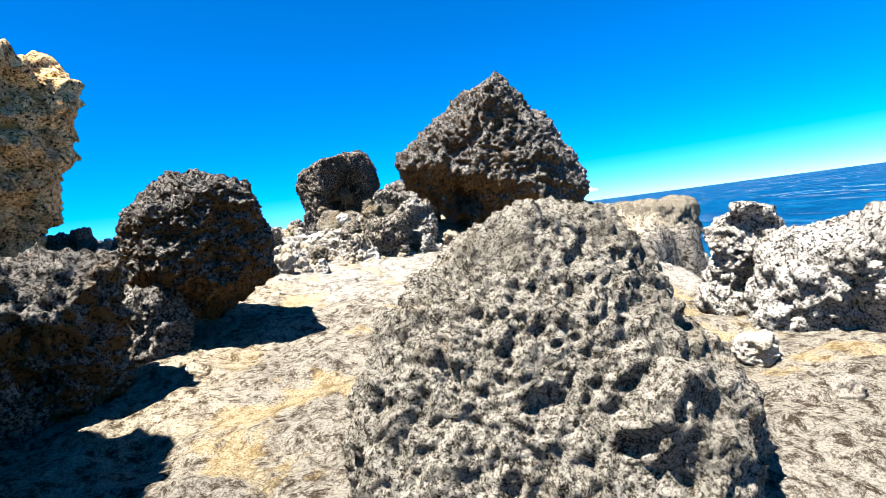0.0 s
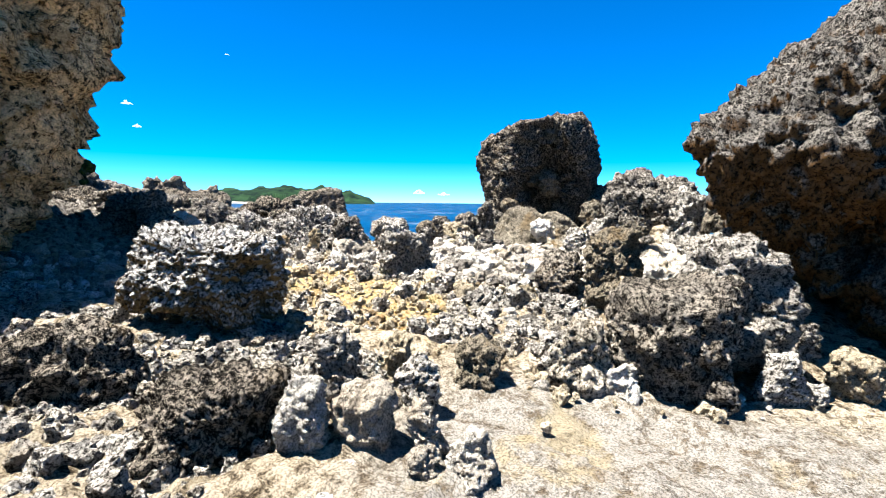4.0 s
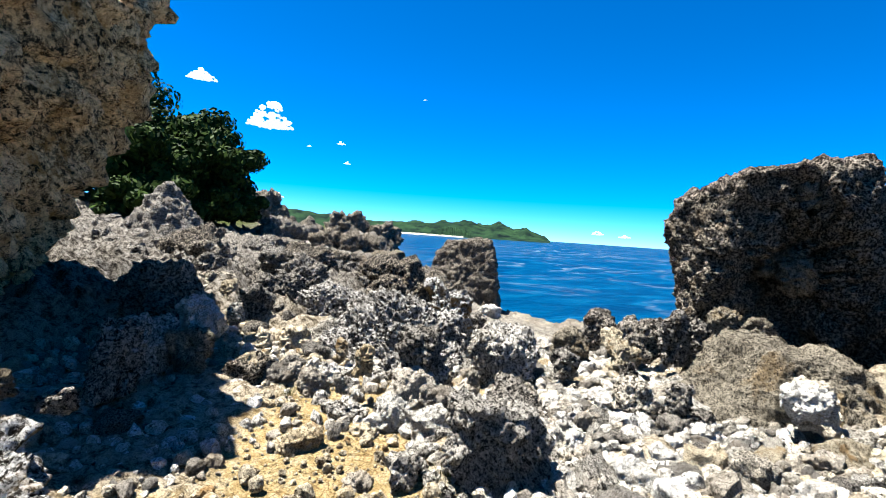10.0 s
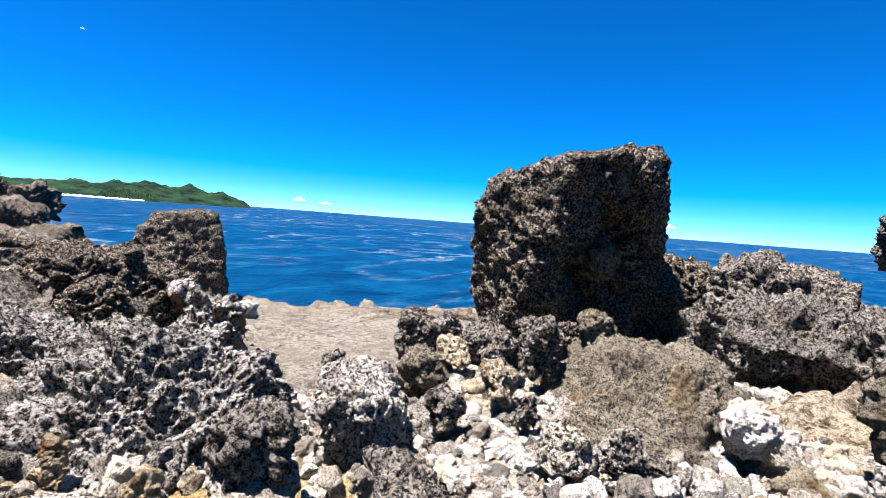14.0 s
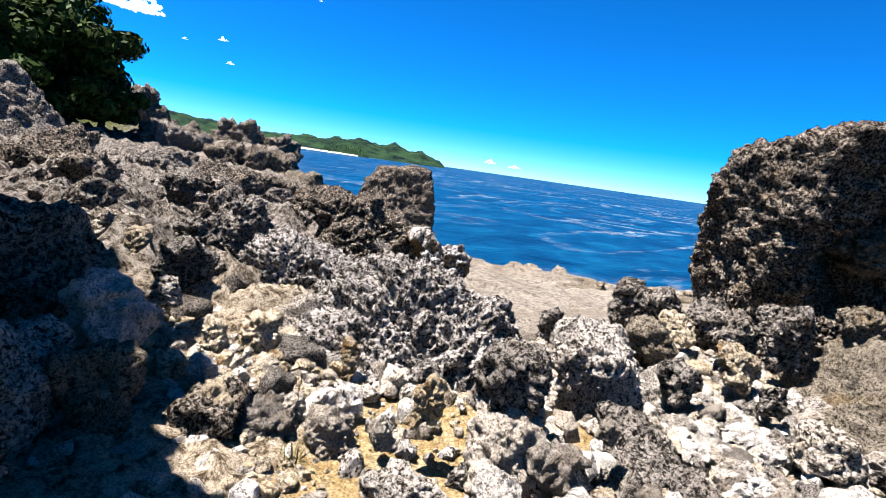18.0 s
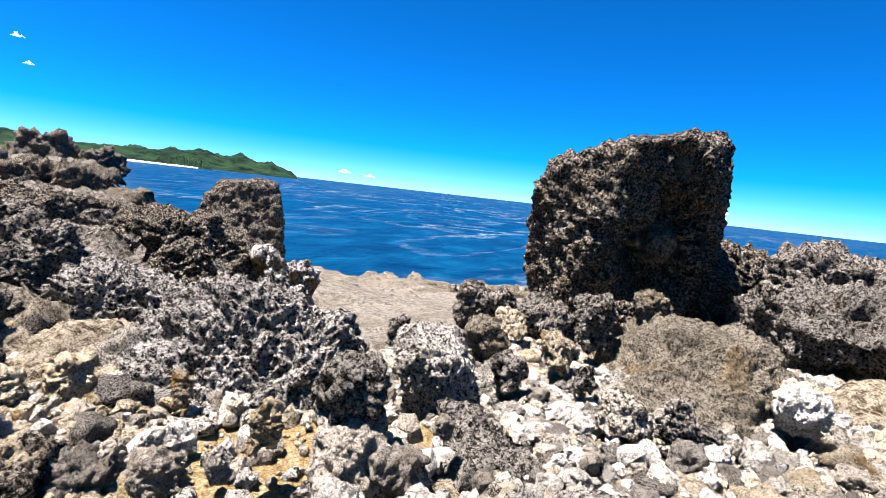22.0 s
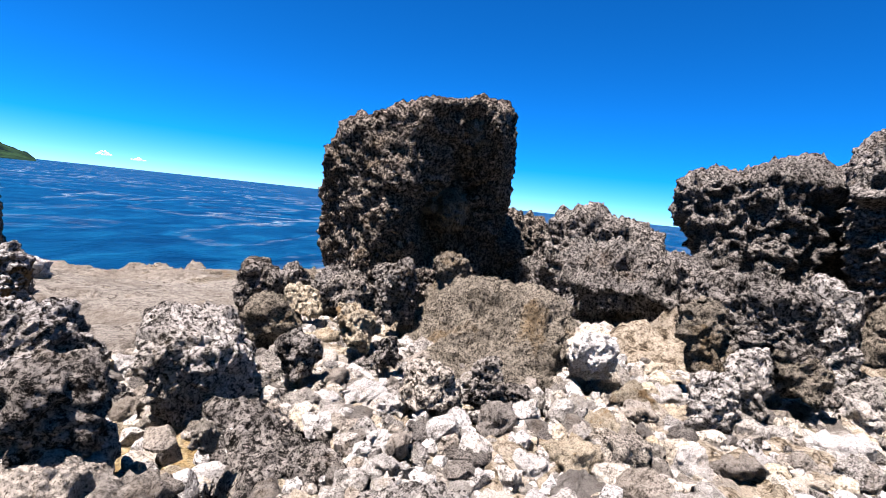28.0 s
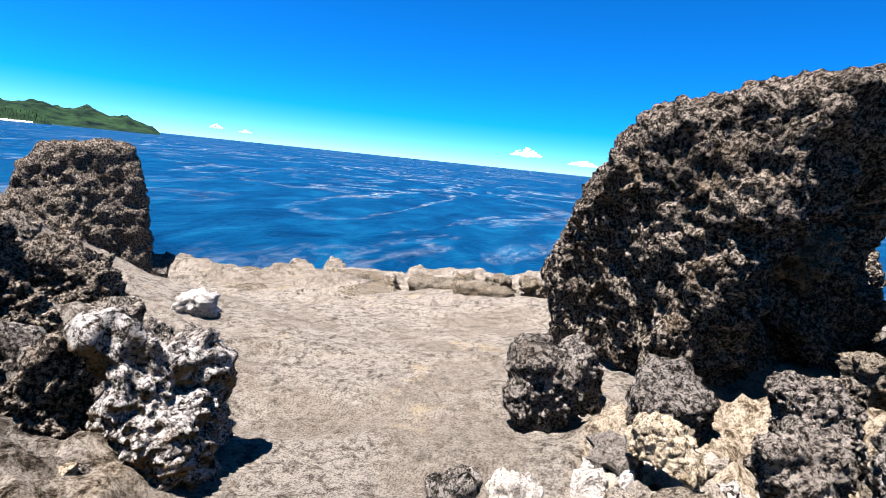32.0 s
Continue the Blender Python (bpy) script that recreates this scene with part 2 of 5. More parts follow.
def ground_material():
    m, n, l, bsdf = material("shore_ground")
    co = coords(n, l, False)
    def attr(name):
        a = n.new("ShaderNodeAttribute")
        a.attribute_name = name
        return a.outputs["Fac"]
    fine = tex_noise(n, l, co, 11, 12, 0.82, 0.4)
    big = tex_noise(n, l, co, 1.3, 6, 0.62, 0.1)
    micro = tex_noise(n, l, co, 75, 4, 0.7)
    rubble = ramp(n, l, fine, (0.41, (0.03, 0.022, 0.014)), (0.46, (0.15, 0.12, 0.08)), (0.53, (0.32, 0.275, 0.205)))
    slab = ramp(n, l, fine, (0.405, (0.1, 0.078, 0.053)), (0.455, (0.15, 0.131, 0.105)), (0.5, (0.235, 0.22, 0.194)))
    slab = mix(n, l, ramp(n, l, big, (0.57, 0.0), (0.63, 0.7)), slab, (0.255, 0.21, 0.13))
    slab = mix(n, l, ramp(n, l, tex_noise(n, l, co, 0.8, 5, 0.6), (0.58, 0.0), (0.68, 0.6)), slab, (0.163, 0.122, 0.078))
    sand = ramp(n, l, fine, (0.36, (0.171, 0.110, 0.045)), (0.48, (0.269, 0.196, 0.090)), (0.6, (0.335, 0.277, 0.171)))
    crack = n.new("ShaderNodeTexVoronoi")
    crack.feature = "DISTANCE_TO_EDGE"
    crack.inputs["Scale"].default_value = 13
    l.new(co, crack.inputs["Vector"])
    lines = ramp(n, l, crack.outputs["Distance"], (0.0, 0.0), (0.07, 1.0))
    crackzone = ramp(n, l, tex_noise(n, l, co, 1.1, 3, 0.5), (0.45, 0.0), (0.55, 1.0))
    sand = mix(n, l, crackzone, sand, mix(n, l, lines, (0.122, 0.069, 0.024), sand))
    shelf = ramp(n, l, fine, (0.385, (0.04, 0.034, 0.027)), (0.46, (0.11, 0.097, 0.079)), (0.51, (0.2, 0.182, 0.152)))
    shelf = mix(n, l, ramp(n, l, tex_noise(n, l, co, 0.7, 5, 0.6), (0.5, 0.0), (0.58, 0.6)), shelf, (0.13, 0.112, 0.088))
    shelf = mix(n, l, ramp(n, l, big, (0.6, 0.0), (0.68, 0.8)), shelf, (0.224, 0.184, 0.122))
    crust = ramp(n, l, fine, (0.42, (0.0082, 0.0068, 0.0054)), (0.48, (0.075, 0.065, 0.053)), (0.56, (0.211, 0.194, 0.170)))
    worn = ramp(n, l, fine, (0.43, (0.035, 0.026, 0.018)), (0.465, (0.095, 0.081, 0.063)), (0.51, (0.215, 0.194, 0.158)))
    worn = mix(n, l, ramp(n, l, big, (0.54, 0.0), (0.59, 0.8)), worn, ramp(n, l, fine, (0.4, (0.190, 0.129, 0.054)), (0.55, (0.27, 0.215, 0.122))))
    slab = mix(n, l, attr("pale"), worn, slab)
    c = mix(n, l, attr("slab"), rubble, slab)
    c = mix(n, l, attr("crust"), c, crust)
    c = mix(n, l, attr("shelf"), c, shelf)
    c = mix(n, l, attr("sand"), c, sand)
    c = mix(n, l, attr("grass"), c, ramp(n, l, fine, (0.35, (0.016, 0.022, 0.0061)), (0.65, (0.057, 0.065, 0.020))))
    c = mix(n, l, 0.75, c, ramp(n, l, micro, (0.4, 0.3), (0.5, 1.0), (0.6, 1.25)), "MULTIPLY")
    l.new(c, bsdf.inputs["Base Color"])
    lines2 = crevices(n, l, co, 1.2, 0.005, 0.3, 11, 0.72)
    c = mix(n, l, mix(n, l, 1.0, lines2, attr("slab"), "MULTIPLY"), c, (0.06, 0.045, 0.03))
    l.new(c, bsdf.inputs["Base Color"])
    nb = bump(n, l, fine, 1.0, 0.04)
    nb = bump(n, l, lines2, 0.9, -0.04, nb)
    nb = bump(n, l, micro, 0.9, 0.012, nb)
    l.new(nb, bsdf.inputs["Normal"])
    return m


def sea_material():
    m, n, l, bsdf = material("sea_water")
    co = coords(n, l, False)
    mp = n.new("ShaderNodeMapping")
    mp.inputs["Scale"].default_value = (1.0, 0.5, 1.0)
    mp.inputs["Rotation"].default_value = (0, 0, radians(-25))
    l.new(co, mp.inputs["Vector"])
    v = mp.outputs[0]
    swell = tex_noise(n, l, v, 0.22, 4, 0.6, 0.6)
    ripple = tex_noise(n, l, v, 1.6, 6, 0.65, 0.4)
    streak = tex_noise(n, l, v, 0.022, 4, 0.55, 1.6)
    deep = ramp(n, l, swell, (0.32, (0.0, 0.009, 0.03)), (0.52, (0.0, 0.021, 0.056)), (0.72, (0.001, 0.042, 0.088)))
    rib = n.new("ShaderNodeMath")
    rib.operation = "ABSOLUTE"
    sub = n.new("ShaderNodeMath")
    sub.operation = "SUBTRACT"
    sub.inputs[1].default_value = 0.5
    l.new(streak, sub.inputs[0])
    l.new(sub.outputs[0], rib.inputs[0])
    band = ramp(n, l, rib.outputs[0], (0.0, 1.0), (0.03, 0.0))
    patch = ramp(n, l, tex_noise(n, l, v, 0.012, 3, 0.5, 0.3), (0.42, 0.2), (0.56, 1.0))
    band = mix(n, l, 1.0, band, patch, "MULTIPLY")
    lace = ramp(n, l, tex_noise(n, l, v, 0.45, 12, 0.84, 0.5), (0.46, 0.0), (0.6, 0.6))
    foam = mix(n, l, 1.0, band, lace, "MULTIPLY")
    a = n.new("ShaderNodeAttribute")
    a.attribute_name = "surf"
    surf = mix(n, l, 1.0, a.outputs["Fac"], ramp(n, l, tex_noise(n, l, v, 0.5, 8, 0.7, 0.5), (0.36, 0.0), (0.55, 1.0)), "MULTIPLY")
    foam = mix(n, l, 1.0, foam, surf, "ADD")
    l.new(mix(n, l, foam, deep, (0.32, 0.37, 0.39)), bsdf.inputs["Base Color"])
    l.new(ramp(n, l, foam, (0.0, 0.35), (0.6, 0.9)), bsdf.inputs["Roughness"])
    bsdf.inputs["Specular IOR Level"].default_value = 0.02
    nb = bump(n, l, swell, 0.6, 0.8)
    nb = bump(n, l, ripple, 0.6, 0.12, nb)
    l.new(nb, bsdf.inputs["Normal"])
    return m


def leaf_material(name, lo, hi):
    m, n, l, bsdf = material(name)
    g = n.new("ShaderNodeNewGeometry")
    c = ramp(n, l, g.outputs["Random Per Island"], (0.0, lo), (1.0, hi))
    l.new(c, bsdf.inputs["Base Color"])
    bsdf.inputs["Roughness"].default_value = 0.55
    return m


def plain_noise(name, a, b, scale, rough=0.9):
    m, n, l, bsdf = material(name)
    co = coords(n, l, False)
    l.new(ramp(n, l, tex_noise(n, l, co, scale, 7, 0.65), (0.35, a), (0.65, b)), bsdf.inputs["Base Color"])
    bsdf.inputs["Roughness"].default_value = rough
    return m


LEAF = leaf_material("broad_leaves", (0.0049, 0.012, 0.0025), (0.029, 0.049, 0.009))
BARK = plain_noise("bark", (0.020, 0.016, 0.012), (0.057, 0.045, 0.033), 9)
BLADE = leaf_material("dry_grass", (0.049, 0.053, 0.016), (0.131, 0.115, 0.049))
WOODS = plain_noise("far_woods", (0.0012, 0.0045, 0.0045), (0.013, 0.032, 0.013), 0.02)
BEACH = plain_noise("beach_sand", (0.225, 0.205, 0.164), (0.307, 0.286, 0.246), 0.05)
CLOUD = plain_noise("cloud", (0.4, 0.41, 0.42), (0.45, 0.455, 0.46), 0.01)
# Pale blue emission put into the clouds in place of sunlit brightness.
CLOUD.node_tree.nodes["Principled BSDF"].inputs["Emission Color"].default_value = (0.86, 0.93, 1.0, 1)
CLOUD.node_tree.nodes["Principled BSDF"].inputs["Emission Strength"].default_value = 0.2


# ---- meshes ----
def mesh_from(name, verts, faces, mat, flat=False):
    me = bpy.data.meshes.new(name)
    me.from_pydata(np.asarray(verts).tolist(), [], np.asarray(faces).tolist() if not isinstance(faces, list) else faces)
    if not flat:
        me.polygons.foreach_set("use_smooth", [True] * len(me.polygons))
    me.materials.append(mat)
    me.update()
    return me


SPHERES = {}


def sphere(level):
    if level not in SPHERES:
        bm = bmesh.new()
        bmesh.ops.create_icosphere(bm, subdivisions=level, radius=1)
        bm.verts.ensure_lookup_table()
        v = np.array([q.co[:] for q in bm.verts])
        f = np.array([[w.index for w in q.verts] for q in bm.faces])
        bm.free()
        SPHERES[level] = v / np.linalg.norm(v, axis=1, keepdims=True), f
    return SPHERES[level]


def facing(az, el):
    a, e = radians(az), radians(el)
    return np.array([math.cos(e) * math.cos(a), math.cos(e) * math.sin(a), math.sin(e)])


def rock_mesh(name, planes, mat, level=5, seed=1, sharp=9.0, lump=0.1, pits=0.06, pit_size=0.22, size=1.0, dents=()):
    """A rounded block cut by planes (azimuth, elevation, distance), with lumps, pits and sharp crests of karst, and broad hollows (dents)."""
    d, f = sphere(level)
    s = np.zeros(len(d))
    for az, el, dist in planes:
        s += np.maximum(d @ facing(az, el) / dist, 0) ** sharp
    p = d / (s ** (1 / sharp))[:, None]
    off = seed * 3.71
    for az, el, wide, tall, deep in dents:
        a = (np.degrees(np.arctan2(p[:, 1], p[:, 0])) - az + 180) % 360 - 180
        e = np.degrees(np.arcsin(np.clip(p[:, 2] / np.linalg.norm(p, axis=1), -1, 1))) - el
        q = np.hypot(a / wide, e / tall) + 0.35 * fbm(p * 2.2 / size + off, 4, seed + 40)
        p = p * (1 - deep * (1 - smooth(0.7, 1.05, q)))[:, None]
    disp = lump * size * (fbm(p * 1.6 / size + off, 3, seed) + 0.9 * fbm(p * 3.6 / size + off, 5, seed + 5, 0.62) + 0.3 * fbm(p * 5 / size + off, 3, seed + 6, 0.6, True) - 0.15)
    if pits > 0:
        q = p + 0.4 * pit_size * np.stack([vnoise(p / pit_size + off + k, seed + k) for k in (1, 2, 3)], 1)
        w = worley(q / pit_size + off, seed)
        disp -= 1.35 * pits * (1 - smooth(0.1, 0.5, w)) * (0.15 + 0.95 * smooth(-0.25, 0.45, vnoise(p / pit_size / 2.6 + off, seed + 31)))
        if level >= 5:
            w2 = worley(q / pit_size * 2.7 + off, seed + 3)
            disp -= 0.65 * pits * (1 - smooth(0.1, 0.55, w2))
        disp += 0.55 * pits * fbm(p * 1.7 / pit_size + off, 4, seed + 9, 0.7)
    nrm = np.zeros_like(p)
    fn = np.cross(p[f[:, 1]] - p[f[:, 0]], p[f[:, 2]] - p[f[:, 0]])
    for k in (0, 1, 2):
        np.add.at(nrm, f[:, k], fn)
    nrm /= np.linalg.norm(nrm, axis=1, keepdims=True) + 1e-12
    p = p + nrm * disp[:, None]
    return mesh_from(name, p, f, mat)


def boulder(label, x, y, z, planes, mat, **kw):
    ob = new("boulder", rock_mesh("boulder", planes, mat, **kw))
    ob.location = (x, y, z)
    return tagged(ob, label, "boulder")


def block(w, d, h, turn=0.0, seed=1, rough=0.18):
    """Planes of an uneven block of that width, depth and height."""
    rnd = random.Random(seed)
    out = []
    for az in (0, 45, 90, 135, 180, 225, 270, 315):
        a = radians(az)
        e = 0.5 / math.sqrt((math.cos(a) / w) ** 2 + (math.sin(a) / d) ** 2)
        out.append((az + turn + rnd.uniform(-18, 18), rnd.uniform(-22, 28), e * rnd.uniform(1 - rough, 1 + rough) * (1.08 if az % 90 else 1)))
    out += [(rnd.uniform(0, 360), 90 - rnd.uniform(0, 16), h * 0.5), (0, -90, h * 0.5)]
    for k in range(3):
        out.append((rnd.uniform(0, 360), rnd.uniform(35, 60), 0.55 * (w + h) * 0.5 * rnd.uniform(0.9, 1.2)))
    return out


TAKEN = []


def stone(label, x, y, ztop, w, d, h, mat, turn=0, seed=1, level=5, **kw):
    h = min(1.35 * h, max(h, ztop - float(ground_z(x, y)) + 0.08))
    kw.setdefault("size", (w + d + min(h, w)) / 3)
    kw.setdefault("pits", 0.026)
    kw.setdefault("lump", 0.085)
    TAKEN.append((x, y, 0.85 * max(w, d)))
    if w < 0.55:
        level = min(level, 5)
    kw.setdefault("pit_size", 0.16)
    return boulder(label, x, y, ztop - h / 2, block(0.82 * w, 0.82 * d, 0.92 * h, turn, seed), mat, level=level, seed=seed, **kw)


# ---- ground ----
NEAR = np.array([
    (0, 0, -1.15), (0, 2, -1.1), (1.5, 3, -1.2), (2.5, 5, -1.2), (-1.93, 3.97, -0.92), (-3.0, 4.3, -0.95), (-3.3, 5.4, -0.75), (-2.8, 2.5, -1.15),
    (-2.04, 6.54, -0.57), (-0.45, 6.68, -0.74), (0.37, 7.32, -0.95), (-1.08, 7.45, -0.74), (-2.69, 7.18, -0.52), (-3.0, 7.86, -0.5),
    (-3.7, 7.5, -0.42), (-2.53, 9.19, -0.45), (-0.5, 10.2, -0.55), (1, 9.5, -0.85), (1, 11, -0.5), (-3.43, 8.96, -0.36), (-3.87, 9.84, -0.28),
    (-2.1, 9.8, -0.35), (-4.78, 8.0, -0.32), (-6.2, 7.9, -0.12), (-5.96, 10.58, -0.3), (-6.6, 11.2, -0.24), (-5.2, 11.1, -0.2), (-7.3, 9.8, -0.08),
    (-8.3, 10.3, 0.02), (-7.75, 11.0, -0.14), (-9.0, 11.5, 0.0), (-6.6, 11.8, -0.1), (-6.2, 12.6, 0.08), (-5.27, 12.55, 0.1), (-6.2, 13.1, 0.1),
    (-5.83, 13.8, 0.15), (-4.4, 13.0, 0.2), (-3.7, 12.6, 0.15), (-2.2, 13.0, 0.1), (-3.1, 12.9, 0.25), (-4.0, 13.6, 0.25), (-6.5, 13.6, 0.15),
    (-7.4, 14.8, -0.15), (-7.8, 13.6, -0.18), (-6.46, 15.05, 0.0), (-5.5, 9.9, -0.15), (-8.5, 12.6, 0.0), (-3.5, 8.8, -0.35)])
NEAR2 = np.array([
    (-7.0, 16.2, -0.12), (-5.3, 16, 0.1), (-3.5, 16, 0.2), (-2, 15, 0.1), (0, 14, -0.2), (-7.3, 18.7, -0.3), (-9.0, 20.2, -0.64), (-11.3, 23.0, -1.25),
    (-13.2, 23.6, -1.6), (-10.5, 22.2, -1.2), (-5.5, 20, -0.35), (-5.5, 23, -0.9), (-1.5, 18, -0.5), (-11.2, 13.4, 0.1), (-11.3, 11.4, 0.45), (-9.3, 10.2, 0.4),
    (-10.2, 15.2, -0.15), (-10, 17, -0.4), (-8.7, 17, -0.3), (2.5, 12, -1.0), (4, 8, -1.6), (-6, 4, -0.6), (-4.5, 0, -1.0), (-3, -4, -1.2), (2, -3, -1.5), (-13.5, 16.5, 0.1)])
FAR = np.array([
    (-16, 23.5, -1.5), (-15.5, 15, 0.35), (-21, 13, 0.9), (-20, 20, 0.1), (-27, 24.5, -0.2), (-12.5, 6, 1.2), (-42, 40, 0.2), (-48, 21, 1.4),
    (-32, 7, 2.2), (-13, -12, 0.0), (-72, 62, 0.0), (-100, 20, 2.0), (2, -16, -1.5), (-29, 16, 1.1), (-36, 33, 0.4), (-9.5, 8.6, 0.6)])


def ground_z(x, y):
    """Height of the bare ground."""
    x, y = np.asarray(x, float), np.asarray(y, float)
    num, den = np.zeros(x.shape), np.full(x.shape, 1e-12)
    for pts, s in ((NEAR, 1.15), (NEAR2, 1.5), (FAR, 5.0)):
        for px, py, pz in pts:
            w = np.exp(-((x - px) ** 2 + (y - py) ** 2) / (2 * s * s)) * (1.0 if s < 3 else 0.02)
            num, den = num + w * pz, den + w
    far = 1e-9 / (1 + 0.001 * ((x + 30) ** 2 + (y - 20) ** 2))
    return (num + far * 0.6) / (den + far)


COAST = [(3.6, -60), (3.4, 2), (3.9, 6), (3.2, 8.5), (2.8, 10), (3.3, 12), (5.2, 14), (4.0, 17.5), (0.0, 21.8), (-4.5, 24.3), (-9.5, 24.8), (-13.6, 24.3), (-17.6, 23.7), (-18.9, 22.5), (-21.5, 22.7), (-25, 25.4), (-30, 28), (-42, 37.5), (-57, 48.5), (-80, 62), (-140, 108), (-400, 290)]


def inland(x, y):
    """Distance to the shore line, positive on land."""
    x, y = np.asarray(x, float), np.asarray(y, float)
    best, side = np.full(x.shape, 1e9), np.ones(x.shape)
    for (ax, ay), (bx, by) in zip(COAST, COAST[1:]):
        dx, dy = bx - ax, by - ay
        t = np.clip(((x - ax) * dx + (y - ay) * dy) / (dx * dx + dy * dy), 0, 1)
        ex, ey = x - ax - t * dx, y - ay - t * dy
        dist = np.hypot(ex, ey)
        s = np.where(dx * ey - dy * ex > 0, 1.0, -1.0)
        side = np.where(dist < best - 1e-9, s, side)
        best = np.minimum(best, dist)
    return best * side


SEA_Z = -6.0


def sand_mask(x, y):
    m = 0
    for cx, cy, rx, ry, turn in ((-6.75, 11.05, 1.3, 0.78, 125), (-5.6, 10.3, 0.9, 0.55, 120), (-7.0, 11.45, 0.7, 0.4, 160), (-4.6, 10.0, 0.7, 0.4, 100), (-6.2, 9.5, 0.6, 0.5, 40), (-5.4, 10.7, 0.5, 0.35, 20), (-7.3, 11.85, 0.6, 0.35, 30), (-6.7, 12.3, 0.35, 0.25, 30)):
        c, s = math.cos(radians(turn)), math.sin(radians(turn))
        u, v = (x - cx) * c + (y - cy) * s, -(x - cx) * s + (y - cy) * c
        m = np.maximum(m, 1 - smooth(0.75, 1.15, np.hypot(u / rx, v / ry)))
    return m


def slab_mask(x, y):
    left = np.where(y < 5.6, -2.35, -3.35)
    return smooth(-0.35, 0.35, x - left + 0.25 * np.sin(1.7 * y)) * (1 - smooth(-0.4, 0.4, y - 9.25 - 0.25 * (x + 2.5))) * smooth(-20, -10, y)


def shelf_mask(x, y):
    rim = 13.3 + 2.4 * smooth(-7.3, -6.5, x) + 2.6 * smooth(-8.7, -9.6, x) + 0.2 * np.sin(2.3 * x)
    return smooth(-0.2, 0.35, y - rim) * smooth(-15.4, -14.2, x) * (1 - smooth(-3.0, -1.0, x))


def build_ground():
    def axis(a, lo, hi, b, step, far):
        core = np.arange(lo, hi, step)
        up = hi + np.cumsum(np.geomspace(step, far, 150))
        dn = lo - np.cumsum(np.geomspace(step, far, 150))[::-1]
        return np.concatenate([dn[dn > a], core, up[up < b]])
    xs = axis(-420, -13.5, 4.6, 14, 0.06, 16)
    ys = axis(-70, -1.0, 25.0, 400, 0.065, 16)
    X, Y = np.meshgrid(xs, ys)
    x, y = X.ravel(), Y.ravel()
    z = ground_z(x, y)
    d = inland(x, y)
    p = np.stack([x, y, np.zeros_like(x)], 1)
    sand, slab, shelf = sand_mask(x, y), slab_mask(x, y), shelf_mask(x, y)
    edge = d + 0.9 * fbm(p * 0.7, 3, 41)
    soft = np.clip(sand + slab + shelf, 0, 1)
    near = np.exp(-((x + 4) / 30) ** 2 - ((y - 10) / 30) ** 2)
    z += (1 - soft) * (0.07 + 0.12 * (1 - near)) * fbm(p * 1.4, 4, 11)
    z += (1 - soft) * 0.035 * fbm(p * 5, 3, 12, 0.6, True)
    led = fbm(p * np.array([0.55, 1.0, 1]), 4, 21)
    z += slab * (0.05 * led + 0.07 * np.round(led * 3) / 2 + 0.012 * fbm(p * 6, 3, 22, 0.6, True))
    pit = worley(p[:, :2] @ np.array([[2.2, 0, 0], [0, 2.2, 0]]), 5)
    z -= slab * 0.035 * (1 - smooth(0.05, 0.22, pit))
    led = fbm(p * np.array([0.35, 0.8, 1]), 4, 31)
    z += shelf * (0.09 * led + (0.05 + 0.14 * (1 - smooth(2.0, 5.0, edge))) * np.round(led * 3) / 3 + 0.012 * fbm(p * 7, 3, 32, 0.6, True))
    z += shelf * 0.16 * smooth(3.2, 1.0, np.abs(edge - 1.0)) * smooth(0.0, 0.25, fbm(p * np.array([0.5, 0.8, 1]), 4, 33))
    far = smooth(14, 30, np.hypot(x + 6, y - 10))
    z += far * (1 - shelf) * (0.35 * fbm(p * 0.25, 5, 51) + 0.18 * fbm(p * 1.0, 3, 52, 0.6, True))
    bed = (1 - soft) * np.clip(smooth(-8.4, -10.2, x) + 0.9 * smooth(14.2, 15.2, y + 0.3 * (x + 5.5)), 0, 1)
    bed *= 1 - smooth(30, 60, np.hypot(x + 6, y - 10))
    wob = p + 0.12 * np.stack([vnoise(p * 4 + k, 70 + k) for k in (1, 2, 3)], 1)
    z += bed * (0.2 * fbm(p * 0.9, 3, 71, 0.55, True) + 0.1 * fbm(p * 3.0, 4, 72, 0.6, True))
    z -= bed * 0.15 * (1 - smooth(0.08, 0.5, worley(wob * 3.3 * np.array([1, 1, 0]), 73)))
    drop = 1 - smooth(-0.9, 0.25, edge)
    z = z * (1 - drop) + (SEA_Z - 3) * drop
    keep = d > -30
    nx, ny = len(xs), len(ys)
    i = np.arange(nx * ny).reshape(ny, nx)
    quads = np.stack([i[:-1, :-1], i[:-1, 1:], i[1:, 1:], i[1:, :-1]], -1).reshape(-1, 4)
    quads = quads[keep[quads].any(1)]
    used = np.unique(quads)
    remap = np.full(nx * ny, -1)
    remap[used] = np.arange(len(used))
    me = mesh_from("ground", np.stack([x, y, z], 1)[used], remap[quads], ground_material())
    grass = smooth(5, 10, d) * smooth(24, 32, np.hypot(x + 3, y - 8)) * smooth(0.2, 0.9, (-x - 0.95 * (y - 7)) / 9 - 0.9 + 0.5 * fbm(p * 0.3, 3, 61))
    crust = np.clip(smooth(-8.4, -11, x + 0.8 * fbm(p * 0.8, 3, 62)) + smooth(-0.2, -1.2, edge - 1.4) * (1 - shelf) + smooth(-4.5, -1.5, x) * smooth(14, 15.5, y), 0, 1)
    crust *= 1 - slab
